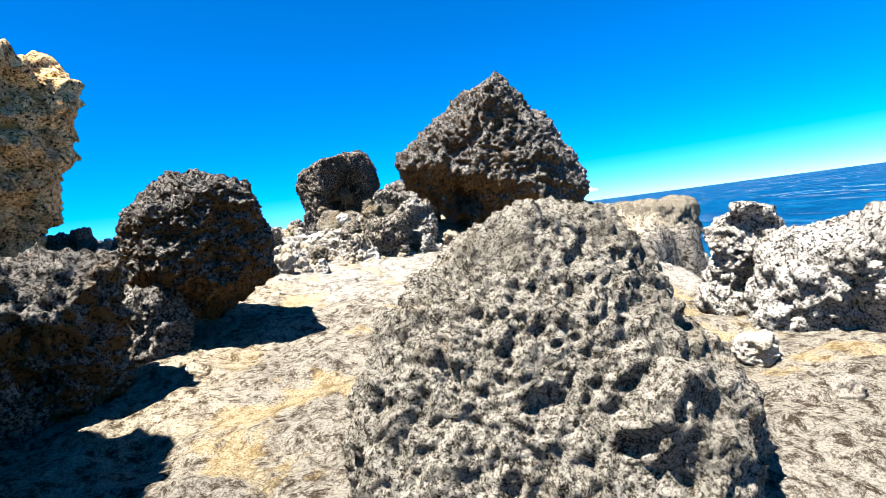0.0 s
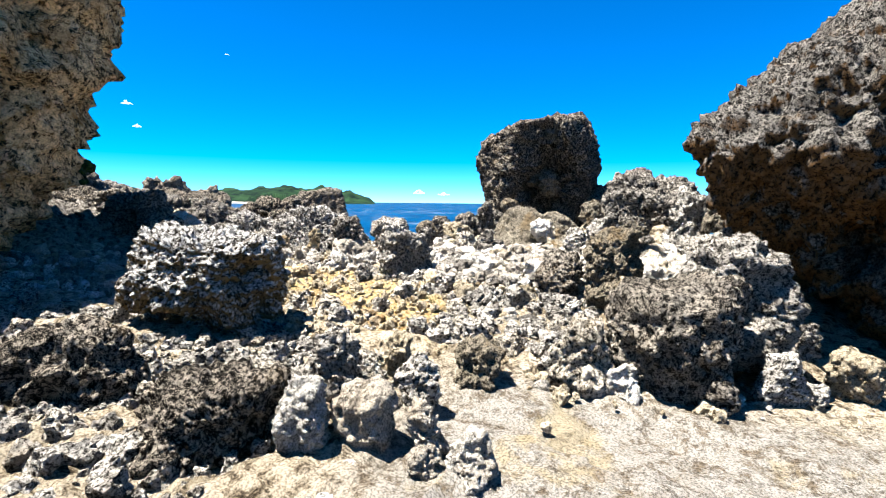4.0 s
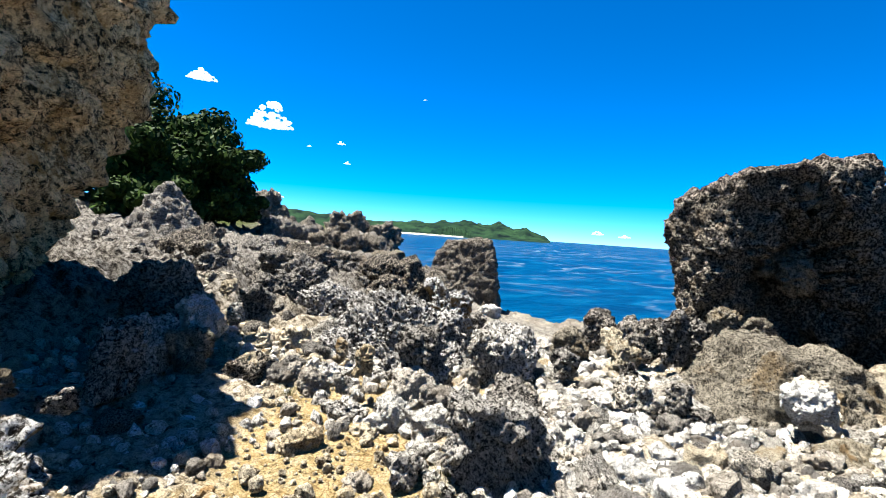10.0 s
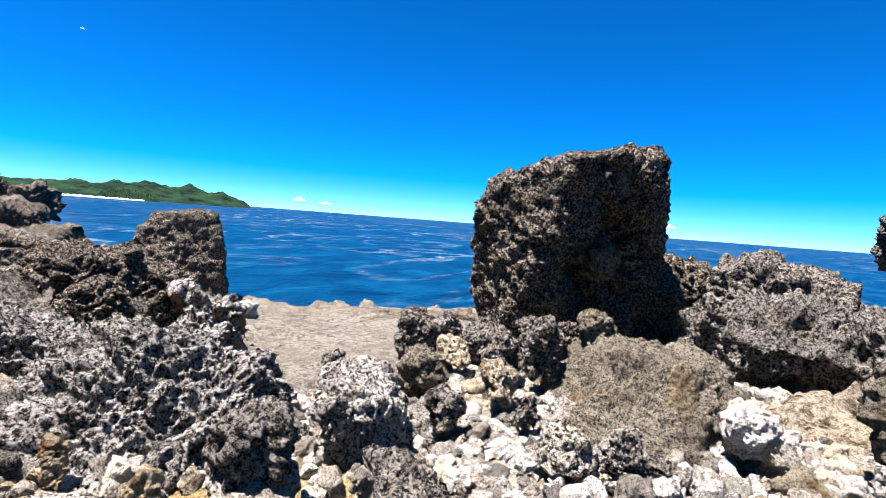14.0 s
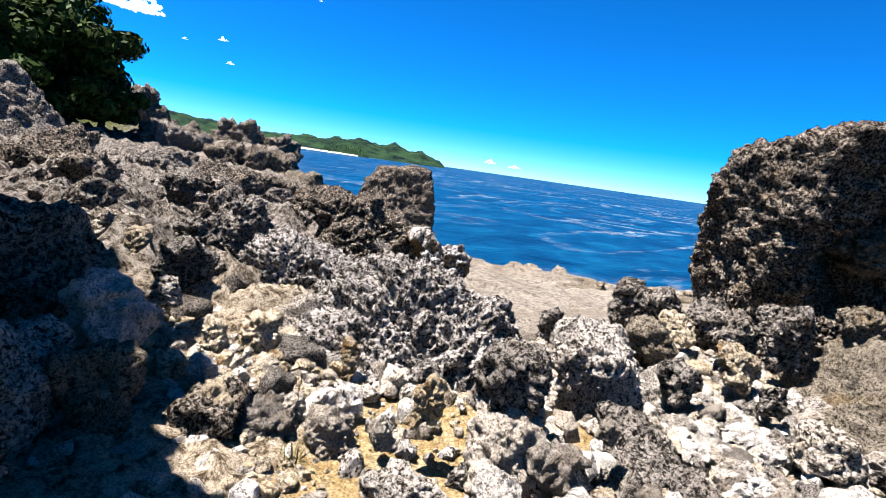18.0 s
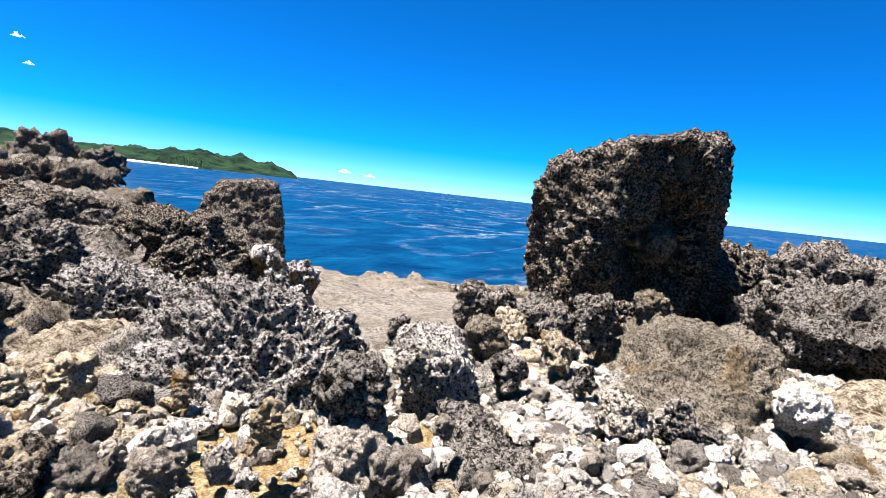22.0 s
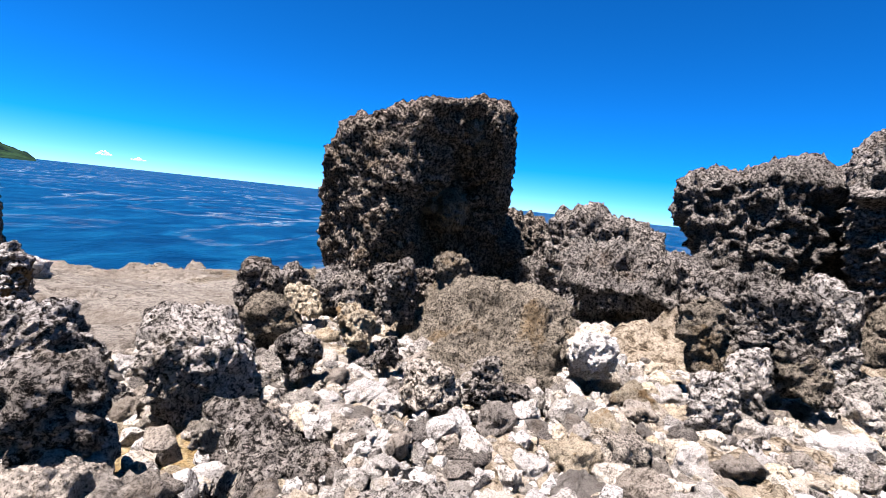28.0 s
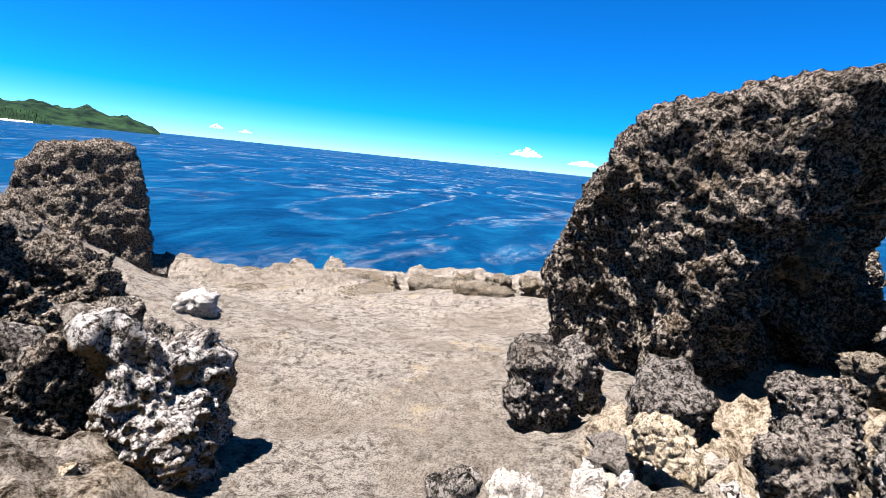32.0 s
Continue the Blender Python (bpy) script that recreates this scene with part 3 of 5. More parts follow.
    for name, val in (("sand", sand), ("slab", slab), ("shelf", shelf), ("crust", crust), ("grass", grass), ("pale", smooth(5.9, 7.4, y - 0.15 * x + 0.9 * fbm(p * 0.8, 3, 63)))):
        at = me.attributes.new(name, "FLOAT", "POINT")
        at.data.foreach_set("value", val[used].astype(np.float32))
    return tagged(new("ground", me), "pale limestone shore ground with ochre sand and ledges", "ground", kind="structure")


build_ground()


def build_sea():
    a = np.concatenate([-np.geomspace(4900, 4, 60), np.linspace(-3, 3, 5), np.geomspace(4, 4900, 60)])
    X, Y = np.meshgrid(a - 4, a + 18)
    x, y = X.ravel(), Y.ravel()
    n = len(a)
    i = np.arange(n * n).reshape(n, n)
    q = np.stack([i[:-1, :-1], i[:-1, 1:], i[1:, 1:], i[1:, :-1]], -1).reshape(-1, 4)
    me = mesh_from("sea", np.stack([x, y, np.full(n * n, SEA_Z)], 1), q, sea_material())
    surf = 1 - smooth(2.0, 9.0, -inland(x, y))
    surf *= smooth(-4, 2, x) * 0.9 + 0.06
    at = me.attributes.new("surf", "FLOAT", "POINT")
    at.data.foreach_set("value", surf.astype(np.float32))
    return tagged(new("water", me), "deep blue open sea with streaks of white foam", "sea", kind="structure")


build_sea()

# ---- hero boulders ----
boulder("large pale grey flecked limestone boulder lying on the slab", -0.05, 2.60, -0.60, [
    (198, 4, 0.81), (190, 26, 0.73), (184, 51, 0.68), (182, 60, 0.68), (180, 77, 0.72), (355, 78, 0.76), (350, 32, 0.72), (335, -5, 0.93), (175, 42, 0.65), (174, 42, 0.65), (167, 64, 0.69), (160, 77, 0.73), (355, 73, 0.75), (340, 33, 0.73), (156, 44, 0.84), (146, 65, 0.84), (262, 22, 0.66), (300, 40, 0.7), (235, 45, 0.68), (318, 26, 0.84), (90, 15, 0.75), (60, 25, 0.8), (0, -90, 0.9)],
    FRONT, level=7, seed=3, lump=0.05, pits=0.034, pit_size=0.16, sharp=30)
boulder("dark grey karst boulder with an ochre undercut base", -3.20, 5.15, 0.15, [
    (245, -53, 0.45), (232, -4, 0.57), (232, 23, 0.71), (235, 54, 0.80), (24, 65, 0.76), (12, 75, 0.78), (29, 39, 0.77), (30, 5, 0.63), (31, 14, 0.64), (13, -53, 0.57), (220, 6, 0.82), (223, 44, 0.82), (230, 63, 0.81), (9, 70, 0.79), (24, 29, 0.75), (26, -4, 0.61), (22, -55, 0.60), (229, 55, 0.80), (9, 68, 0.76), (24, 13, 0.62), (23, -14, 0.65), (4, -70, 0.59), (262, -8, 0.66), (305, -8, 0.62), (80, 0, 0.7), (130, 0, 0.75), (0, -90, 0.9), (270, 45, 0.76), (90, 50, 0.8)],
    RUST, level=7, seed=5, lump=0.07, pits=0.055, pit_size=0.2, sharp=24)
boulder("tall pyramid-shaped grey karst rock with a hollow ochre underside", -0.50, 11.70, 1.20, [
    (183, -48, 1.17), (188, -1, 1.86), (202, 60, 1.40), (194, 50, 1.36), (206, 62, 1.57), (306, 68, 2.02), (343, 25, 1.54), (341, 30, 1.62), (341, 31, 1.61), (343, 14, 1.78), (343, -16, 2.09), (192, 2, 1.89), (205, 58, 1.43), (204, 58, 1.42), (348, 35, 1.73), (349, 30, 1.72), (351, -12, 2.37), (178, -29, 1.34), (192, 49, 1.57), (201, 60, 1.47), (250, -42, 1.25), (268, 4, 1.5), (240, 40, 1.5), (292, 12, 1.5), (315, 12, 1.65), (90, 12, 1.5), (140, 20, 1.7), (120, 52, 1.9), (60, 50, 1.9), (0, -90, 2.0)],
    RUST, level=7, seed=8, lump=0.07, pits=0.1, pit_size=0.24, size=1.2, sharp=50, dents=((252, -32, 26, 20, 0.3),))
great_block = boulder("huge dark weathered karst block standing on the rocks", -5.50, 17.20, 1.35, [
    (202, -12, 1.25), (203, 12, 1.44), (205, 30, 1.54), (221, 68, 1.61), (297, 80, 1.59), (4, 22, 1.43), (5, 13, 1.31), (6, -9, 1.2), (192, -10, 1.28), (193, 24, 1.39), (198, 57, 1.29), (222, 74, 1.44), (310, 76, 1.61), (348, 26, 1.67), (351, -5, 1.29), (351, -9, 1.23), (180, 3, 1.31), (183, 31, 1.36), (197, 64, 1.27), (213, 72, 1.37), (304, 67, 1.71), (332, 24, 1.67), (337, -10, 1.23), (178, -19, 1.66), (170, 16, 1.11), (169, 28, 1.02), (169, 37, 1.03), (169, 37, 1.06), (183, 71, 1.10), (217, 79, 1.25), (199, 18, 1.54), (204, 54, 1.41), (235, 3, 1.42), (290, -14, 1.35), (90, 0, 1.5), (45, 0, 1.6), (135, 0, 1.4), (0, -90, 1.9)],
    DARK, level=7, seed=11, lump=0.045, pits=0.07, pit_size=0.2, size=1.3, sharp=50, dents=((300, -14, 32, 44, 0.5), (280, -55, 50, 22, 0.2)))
for k, (x, y, z, w, h) in enumerate(((0.52, -1.0, 0.84, 0.34, 0.22), (0.42, -0.86, -0.02, 0.26, 0.44), (0.12, -0.95, 0.05, 0.16, 0.3))):
    knob = new("knob", rock_mesh("knob", block(w, 0.8, h, 25, 610 + k, 0.3), BROWN, level=5, seed=610 + k, sharp=22, lump=0.16, pits=0.04, pit_size=0.12, size=0.35))
    knob.parent = great_block
    knob.location = (x, y, z)
    tagged(knob, "tan knob jutting from the dark face")
boulder("tall overhanging brown limestone cliff above the rubble", -10.90, 6.60, 1.90, [
    (44, -14, 3.61), (46, -24, 3.40), (37, 13, 4.23), (32, 29, 4.19), (5, 62, 3.19), (65, -18, 3.13), (67, -26, 2.90), (59, 0, 3.80), (80, -16, 3.42), (81, -18, 3.38), (78, -9, 3.71), (80, -13, 3.66), (83, -26, 3.20), (0, -7, 3.1), (330, 0, 3.1), (300, 6, 3.3), (270, 5, 3.4), (180, 0, 3.4), (110, 0, 3.6), (125, 0, 3.0), (150, 0, 3.2), (62, 45, 4.2), (20, 86, 3.1), (0, -90, 3.2)],
    CLIFF, level=7, seed=14, lump=0.1, pits=0.16, pit_size=0.5, size=2.0, sharp=46)
boulder("tapered dark rock stump at the edge of the shelf", -16.40, 22.50, -0.15, [
    (226, 14, 1.59), (226, 20, 1.60), (210, 86, 1.49), (40, 14, 1.10), (39, 6, 1.03), (223, 29, 1.40), (201, 85, 1.49), (37, 10, 1.13), (37, 7, 1.11), (270, 14, 1.2), (315, 14, 1.2), (130, 14, 1.3), (90, 10, 1.3), (0, -90, 2.3)],
    DARK, level=6, seed=17, lump=0.05, pits=0.06, pit_size=0.24, size=1.3, sharp=30)

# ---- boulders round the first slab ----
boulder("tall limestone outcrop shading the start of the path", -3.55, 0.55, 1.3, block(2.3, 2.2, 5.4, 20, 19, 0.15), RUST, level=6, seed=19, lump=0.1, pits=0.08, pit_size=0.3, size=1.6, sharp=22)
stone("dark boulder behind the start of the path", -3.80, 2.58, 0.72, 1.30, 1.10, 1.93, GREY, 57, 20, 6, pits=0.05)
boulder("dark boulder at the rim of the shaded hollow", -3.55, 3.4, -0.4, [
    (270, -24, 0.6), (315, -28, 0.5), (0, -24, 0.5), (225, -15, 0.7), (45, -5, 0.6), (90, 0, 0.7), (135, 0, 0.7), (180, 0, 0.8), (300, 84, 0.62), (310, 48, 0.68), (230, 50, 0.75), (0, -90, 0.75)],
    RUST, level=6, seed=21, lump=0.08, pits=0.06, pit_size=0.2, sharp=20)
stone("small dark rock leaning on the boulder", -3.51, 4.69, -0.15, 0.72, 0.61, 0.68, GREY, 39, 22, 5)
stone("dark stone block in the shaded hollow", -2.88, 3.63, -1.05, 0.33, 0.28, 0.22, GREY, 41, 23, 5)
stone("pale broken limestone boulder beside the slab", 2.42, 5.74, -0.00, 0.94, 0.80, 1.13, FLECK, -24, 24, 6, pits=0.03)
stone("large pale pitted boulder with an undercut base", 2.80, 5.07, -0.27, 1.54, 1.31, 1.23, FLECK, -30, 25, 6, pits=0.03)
stone("small pale stone under the boulders", 1.66, 4.13, -1.00, 0.30, 0.25, 0.19, PALE, -24, 26, 5)
stone("whitish stone lying on the slab", 1.79, 3.43, -1.10, 0.28, 0.24, 0.40, PALE, -30, 27, 5)
stone("whitish small stone lying on the slab", 1.86, 3.32, -1.29, 0.26, 0.22, 0.19, PALE, -32, 28, 5)
stone("flat grey rock ledge jutting over the sea", 3.99, 15.85, -0.05, 3.48, 2.78, 1.74, BROWN, -21, 29, 6, pits=0.02, lump=0.05)
stone("grey boulder under the jutting ledge", 4.14, 15.74, -1.12, 2.11, 1.79, 1.49, BROWN, -22, 30, 5)
stone("tan stone at the foot of the ledge", 4.64, 14.66, -1.61, 1.08, 0.92, 0.78, TAN, -26, 31, 5)
stone("upright stone at the foot of the pyramid rock", -0.48, 10.32, 0.04, 0.41, 0.35, 0.58, GREY, -5, 32, 5)

# ---- boulders in the middle of the shore ----
boulder("pitted white boulder with an undercut ochre base", -5.7, 8.6, 0.17, [
    (300, 12, 0.53), (345, 8, 0.55), (30, 5, 0.55), (90, 5, 0.57), (150, 0, 0.6), (210, 5, 0.55), (255, 12, 0.53), (0, 84, 0.44), (320, -42, 0.4), (270, -40, 0.42), (15, -40, 0.44), (210, -40, 0.46), (0, -90, 0.55), (300, 52, 0.57), (200, 50, 0.6)],
    CHALK, level=7, seed=400, lump=0.08, pits=0.045, pit_size=0.16, sharp=22)
TAKEN.append((-5.7, 8.6, 0.9))
stone("upright stone in the shade of the cliff", -8.5, 10.1, 0.6, 0.50, 0.42, 0.71, FLECK, 74, 63, 5)
stone("grey stone in the shade of the cliff", -7.88, 9.76, 0.70, 0.41, 0.35, 0.47, GREY, 78, 65, 5)
stone("rounded stone lying in the cliff's shade", -6.95, 9.04, 0.62, 0.22, 0.18, 0.14, BROWN, 87, 67, 5)
stone("grey stone lying in the cliff's shade", -6.98, 9.31, 0.47, 0.20, 0.17, 0.12, GREY, 82, 68, 5)
stone("dark rock beside the shaded cleft", -9.73, 14.32, 0.66, 0.53, 0.45, 0.94, DARK, 45, 103, 6, pits=0.06)
stone("dark pitted boulder on the slope in shade", -9.79, 10.52, 0.91, 0.85, 0.72, 0.73, GREY, 74, 104, 6, pits=0.05)
stone("pitted grey boulder at the end of the mound", -6.66, 12.89, 0.57, 0.61, 0.52, 0.51, FLECK, 27, 105, 6)
stone("pitted boulder overhanging the sandy hollow", -6.91, 12.00, 0.60, 0.41, 0.35, 0.34, FLECK, 42, 106, 6)
stone("dark rock at the edge of the path", -5.54, 11.39, 0.49, 0.69, 0.58, 0.50, FLECK, 40, 107, 6)
stone("pale rock on the sand", -6.76, 11.74, 0.36, 0.47, 0.40, 0.34, PALE, 50, 108, 5)
stone("tan stone on cracked sand", -6.63, 11.20, -0.02, 0.25, 0.21, 0.17, TAN, 55, 109, 5)
stone("flat pitted stone on the sand", -7.06, 11.27, 0.04, 0.39, 0.33, 0.22, FLECK, 58, 110, 5)
stone("pale stone on the sand", -6.60, 11.42, 0.12, 0.33, 0.28, 0.17, PALE, 52, 111, 5)
stone("pale stone at the edge of the sand", -6.06, 10.74, -0.06, 0.22, 0.19, 0.16, PALE, 56, 112, 5)
stone("dark pitted boulder beside the path", -5.38, 7.39, 0.10, 0.80, 0.68, 0.79, DARK, 64, 401, 6)
stone("low dark grey rock beside the path", -4.31, 7.48, -0.05, 0.71, 0.60, 0.40, DARK, 53, 402, 6)
stone("white stone with a dark underside on the slab", -3.82, 7.67, 0.06, 0.27, 0.23, 0.45, PALE, 43, 403, 5)
stone("white angular block lying on the slab", -3.59, 7.89, -0.09, 0.35, 0.30, 0.28, PALE, 36, 404, 5)
stone("white broken stone on the slab", -3.31, 7.99, -0.14, 0.20, 0.17, 0.25, PALE, 29, 405, 5)
stone("flecked pale block at the slab edge", -3.55, 8.41, -0.02, 0.28, 0.23, 0.30, FLECK, 29, 406, 5)
stone("small white stone on the slab", -3.24, 7.84, -0.30, 0.17, 0.15, 0.18, PALE, 30, 407, 5)
stone("tan angular block at the slab edge", -3.86, 8.62, 0.00, 0.21, 0.18, 0.27, TAN, 32, 408, 5)
stone("long pitted stone at the slab edge", -4.08, 8.21, 0.10, 0.36, 0.31, 0.33, FLECK, 40, 409, 5)
stone("pale pitted boulder on the ochre earth", -6.24, 11.96, -0.09, 0.66, 0.56, 0.51, PALE, 34, 410, 6)
stone("grey-white boulder on the ochre earth", -5.40, 11.82, 0.03, 0.57, 0.49, 0.46, FLECK, 28, 411, 5)
stone("dark pitted rock on the rubble", -6.09, 12.43, 0.14, 1.05, 0.89, 0.57, GREY, 30, 412, 6)
stone("small ochre stone on the earth", -6.11, 10.76, -0.14, 0.22, 0.18, 0.29, TAN, 39, 413, 5)
stone("tan stone on the ochre earth", -6.73, 10.67, 0.02, 0.35, 0.30, 0.31, TAN, 44, 414, 5)
stone("dark grey rounded boulder beside the slab", -2.23, 9.64, 0.34, 0.97, 0.83, 0.67, GREY, 2, 415, 6)
stone("rounded flat-faced grey rock on the heap", -2.86, 10.99, 0.66, 0.63, 0.53, 0.76, BROWN, 9, 416, 6)
stone("long pale pitted block on the heap", -1.88, 10.24, 0.69, 0.88, 0.75, 0.80, FLECK, -2, 417, 6)
stone("brown block at the slab edge", -3.39, 8.88, -0.06, 0.41, 0.35, 0.30, BROWN, 23, 418, 5)
stone("pale lumpy stone at the slab edge", -2.79, 9.30, 0.11, 0.45, 0.39, 0.41, FLECK, 12, 419, 6)
stone("small pale stone at the slab edge", -2.69, 9.16, -0.20, 0.18, 0.15, 0.25, PALE, 11, 420, 5)
stone("rounded pale stone under the dark boulder", -2.51, 9.26, -0.20, 0.22, 0.19, 0.19, PALE, 7, 421, 5)
stone("brown pitted stone by the pyramid rock", -1.12, 10.00, -0.07, 0.34, 0.29, 0.30, TAN, -13, 422, 5)
stone("grey stone by the pyramid rock", -1.42, 9.85, 0.12, 0.17, 0.14, 0.22, GREY, -9, 423, 5)
stone("pitted stone at the end of the slab", -1.56, 9.75, -0.09, 0.30, 0.26, 0.33, FLECK, -7, 424, 5)
stone("small white stone at the end of the slab", -1.36, 9.81, -0.30, 0.16, 0.13, 0.16, PALE, -10, 425, 5)
stone("white block on the slab", -3.01, 7.95, -0.24, 0.26, 0.22, 0.28, PALE, 23, 426, 5)
stone("dark pitted rock in the heap", -3.42, 11.03, 0.36, 0.51, 0.43, 0.59, GREY, 14, 427, 6)
stone("yellowish stone in the heap", -2.61, 10.06, 0.32, 0.18, 0.16, 0.26, TAN, 7, 428, 5)
stone("smooth slanting grey stone half in shade", -8.33, 10.45, 0.51, 0.39, 0.33, 0.54, BROWN, 68, 429, 5)
stone("black pitted rock at the edge of the sand", -8.08, 10.89, 0.23, 0.51, 0.44, 0.47, DARK, 56, 430, 5)
stone("white angular stone at the edge of the sand", -7.84, 11.07, 0.16, 0.32, 0.27, 0.27, PALE, 50, 431, 5)
stone("white flat stone at the edge of the sand", -7.55, 11.26, 0.16, 0.30, 0.26, 0.22, PALE, 44, 432, 5)
stone("rounded tan stone on the slope", -8.84, 11.35, 0.30, 0.23, 0.19, 0.27, TAN, 58, 433, 5)
stone("tan and white stone on the slope", -8.71, 11.63, 0.34, 0.30, 0.25, 0.34, TAN, 52, 434, 5)
stone("large pale boulder half in shade", -8.79, 10.65, 0.66, 0.46, 0.39, 0.30, PALE, 68, 435, 6)
stone("pinkish tan stone on the slope", -8.04, 10.91, 0.26, 0.25, 0.22, 0.20, TAN, 57, 436, 5)
stone("pale stone on the slope", -8.41, 11.01, 0.28, 0.18, 0.15, 0.18, PALE, 58, 437, 5)
stone("pale stone beside the sand", -7.79, 11.17, 0.22, 0.15, 0.13, 0.19, PALE, 49, 438, 5)
stone("small pale stone beside the sand", -7.65, 11.29, 0.25, 0.15, 0.13, 0.16, PALE, 45, 439, 5)
stone("round brown stone on the slope", -8.01, 11.82, 0.32, 0.17, 0.14, 0.19, TAN, 42, 440, 5)
stone("small pale stone on the sand", -7.29, 11.35, 0.22, 0.14, 0.12, 0.16, PALE, 37, 441, 5)
stone("tan rock at the edge of the sand", -7.10, 11.49, 0.48, 0.17, 0.14, 0.24, TAN, 31, 442, 5)
stone("dark pitted hump on the slope", -9.39, 10.59, 0.98, 0.62, 0.53, 0.61, GREY, 72, 443, 6)
stone("dark rock on the upper slope", -11.31, 11.50, 0.96, 0.53, 0.45, 0.49, GREY, 69, 444, 6)
stone("dark overhanging rock on the slope", -9.75, 11.63, 0.64, 0.50, 0.42, 0.30, GREY, 60, 445, 6)
stone("tan stone on the upper slope", -10.21, 11.47, 0.68, 0.23, 0.20, 0.25, TAN, 65, 446, 5)
stone("pitted stone on the slope", -9.04, 11.11, 0.58, 0.21, 0.18, 0.17, FLECK, 63, 447, 5)
stone("pitted grey rock overhanging a sandy hollow", -6.82, 11.87, 0.65, 0.42, 0.36, 0.38, GREY, 22, 448, 6)
stone("flat white rock sunk in the sand", -6.54, 11.86, 0.19, 0.41, 0.35, 0.21, PALE, 18, 449, 5)
stone("white stone at the edge of the rubble", -6.31, 12.03, 0.37, 0.13, 0.11, 0.12, PALE, -7, 458, 5)
stone("white stone at the edge of the shelf", -7.24, 14.31, 0.23, 0.36, 0.30, 0.28, PALE, 12, 466, 5)
stone("dark stone at the edge of the shelf", -7.55, 14.26, 0.28, 0.30, 0.25, 0.35, GREY, 17, 467, 5)
stone("dark overhanging stone on the edge of the shelf", -7.03, 15.35, 0.57, 0.54, 0.46, 0.58, GREY, 7, 469, 6)
stone("large pitted grey-white boulder beside the mound", -6.70, 12.62, 0.58, 0.38, 0.32, 0.35, FLECK, 6, 470, 6)
stone("brownish pitted rock in the rubble", -6.53, 13.89, 0.50, 0.50, 0.42, 0.34, BROWN, 1, 471, 6)
stone("dark pitted stone in the rubble", -6.17, 13.16, 0.45, 0.30, 0.25, 0.21, GREY, -7, 473, 5)
stone("yellowish stone among the rubble", -5.87, 13.73, 0.53, 0.33, 0.28, 0.23, TAN, -11, 475, 5)
stone("flat pitted pale stone in the rubble", -5.35, 12.89, 0.42, 0.35, 0.29, 0.20, FLECK, -27, 476, 5)
stone("pale grey stone in the rubble", -4.98, 12.91, 0.46, 0.21, 0.18, 0.15, FLECK, -34, 477, 5)
stone("small dark grey stone in the rubble", -5.61, 13.34, 0.43, 0.24, 0.20, 0.17, GREY, -18, 478, 5)
stone("flat tan stone below the great block", -6.48, 14.68, 0.46, 0.34, 0.29, 0.18, TAN, 0, 479, 6)
stone("dark jagged stone below the great block", -5.99, 14.36, 0.67, 0.43, 0.36, 0.29, GREY, -8, 480, 6)
stone("rounded dark grey stone beside the brown mound", -5.59, 14.24, 0.86, 0.40, 0.34, 0.44, GREY, -14, 481, 6)
stone("large flat pale rock in the rubble", -2.06, 13.21, 0.44, 0.89, 0.76, 0.47, FLECK, -41, 482, 6)
stone("round pitted stone in front of the heap", -3.62, 12.80, 0.55, 0.34, 0.29, 0.29, FLECK, -21, 483, 5)
stone("pitted boulder at the foot of the heap", -3.35, 12.88, 0.69, 0.28, 0.24, 0.33, FLECK, -25, 484, 5)
stone("dark grey stone at the foot of the heap", -2.94, 13.01, 0.68, 0.38, 0.32, 0.24, BROWN, -31, 485, 6)
stone("grey jagged rock on the heap", -3.03, 13.14, 1.09, 0.49, 0.42, 0.50, GREY, -28, 486, 6)
stone("smooth grey boulder with one round hole", -3.48, 13.20, 0.97, 0.39, 0.33, 0.45, BROWN, -20, 487, 6)
stone("long white pitted rock under the overhang", -1.37, 13.16, 0.59, 0.47, 0.40, 0.54, PALE, -48, 490, 6)
stone("white blocky stone in front of the brown mound", -4.24, 13.21, 0.63, 0.33, 0.28, 0.23, PALE, -6, 491, 5)
stone("dark grey stone sunk in the rubble", -4.81, 12.89, 0.33, 0.23, 0.20, 0.20, GREY, -14, 493, 5)
stone("white blocky stone in front of the brown mound", -4.22, 13.28, 0.65, 0.34, 0.29, 0.28, PALE, -22, 494, 5)
stone("dark rock at the foot of the heap", -2.92, 13.06, 0.74, 0.42, 0.36, 0.30, GREY, -40, 500, 6)
stone("white slab-like stone in the rubble", -4.06, 12.84, 0.28, 0.29, 0.25, 0.22, PALE, -27, 506, 5)
stone("dark grey stone sunk in the rubble", -5.00, 12.90, 0.40, 0.20, 0.17, 0.23, GREY, -10, 507, 5)
stone("pale lumpy stone in the rubble", -4.77, 12.87, 0.23, 0.31, 0.26, 0.19, PALE, -15, 509, 5)
stone("big white stone in the rubble", -4.67, 12.85, 0.12, 0.52, 0.44, 0.30, PALE, -17, 511, 6)
stone("tan layered stone in the rubble", -5.09, 12.76, 0.02, 0.21, 0.18, 0.27, TAN, -9, 512, 5)
stone("small white stone in the rubble", -3.66, 12.70, 0.11, 0.20, 0.17, 0.18, PALE, -34, 514, 5)
stone("flat white stone beside the path", -5.44, 12.79, -0.05, 0.21, 0.18, 0.19, PALE, -2, 515, 5)
stone("tan stone beside the path", -5.25, 12.71, 0.04, 0.15, 0.12, 0.36, TAN, -6, 516, 5)
stone("white stone beside the sandy hollow", -6.17, 12.61, 0.20, 0.20, 0.17, 0.21, PALE, 13, 517, 5)

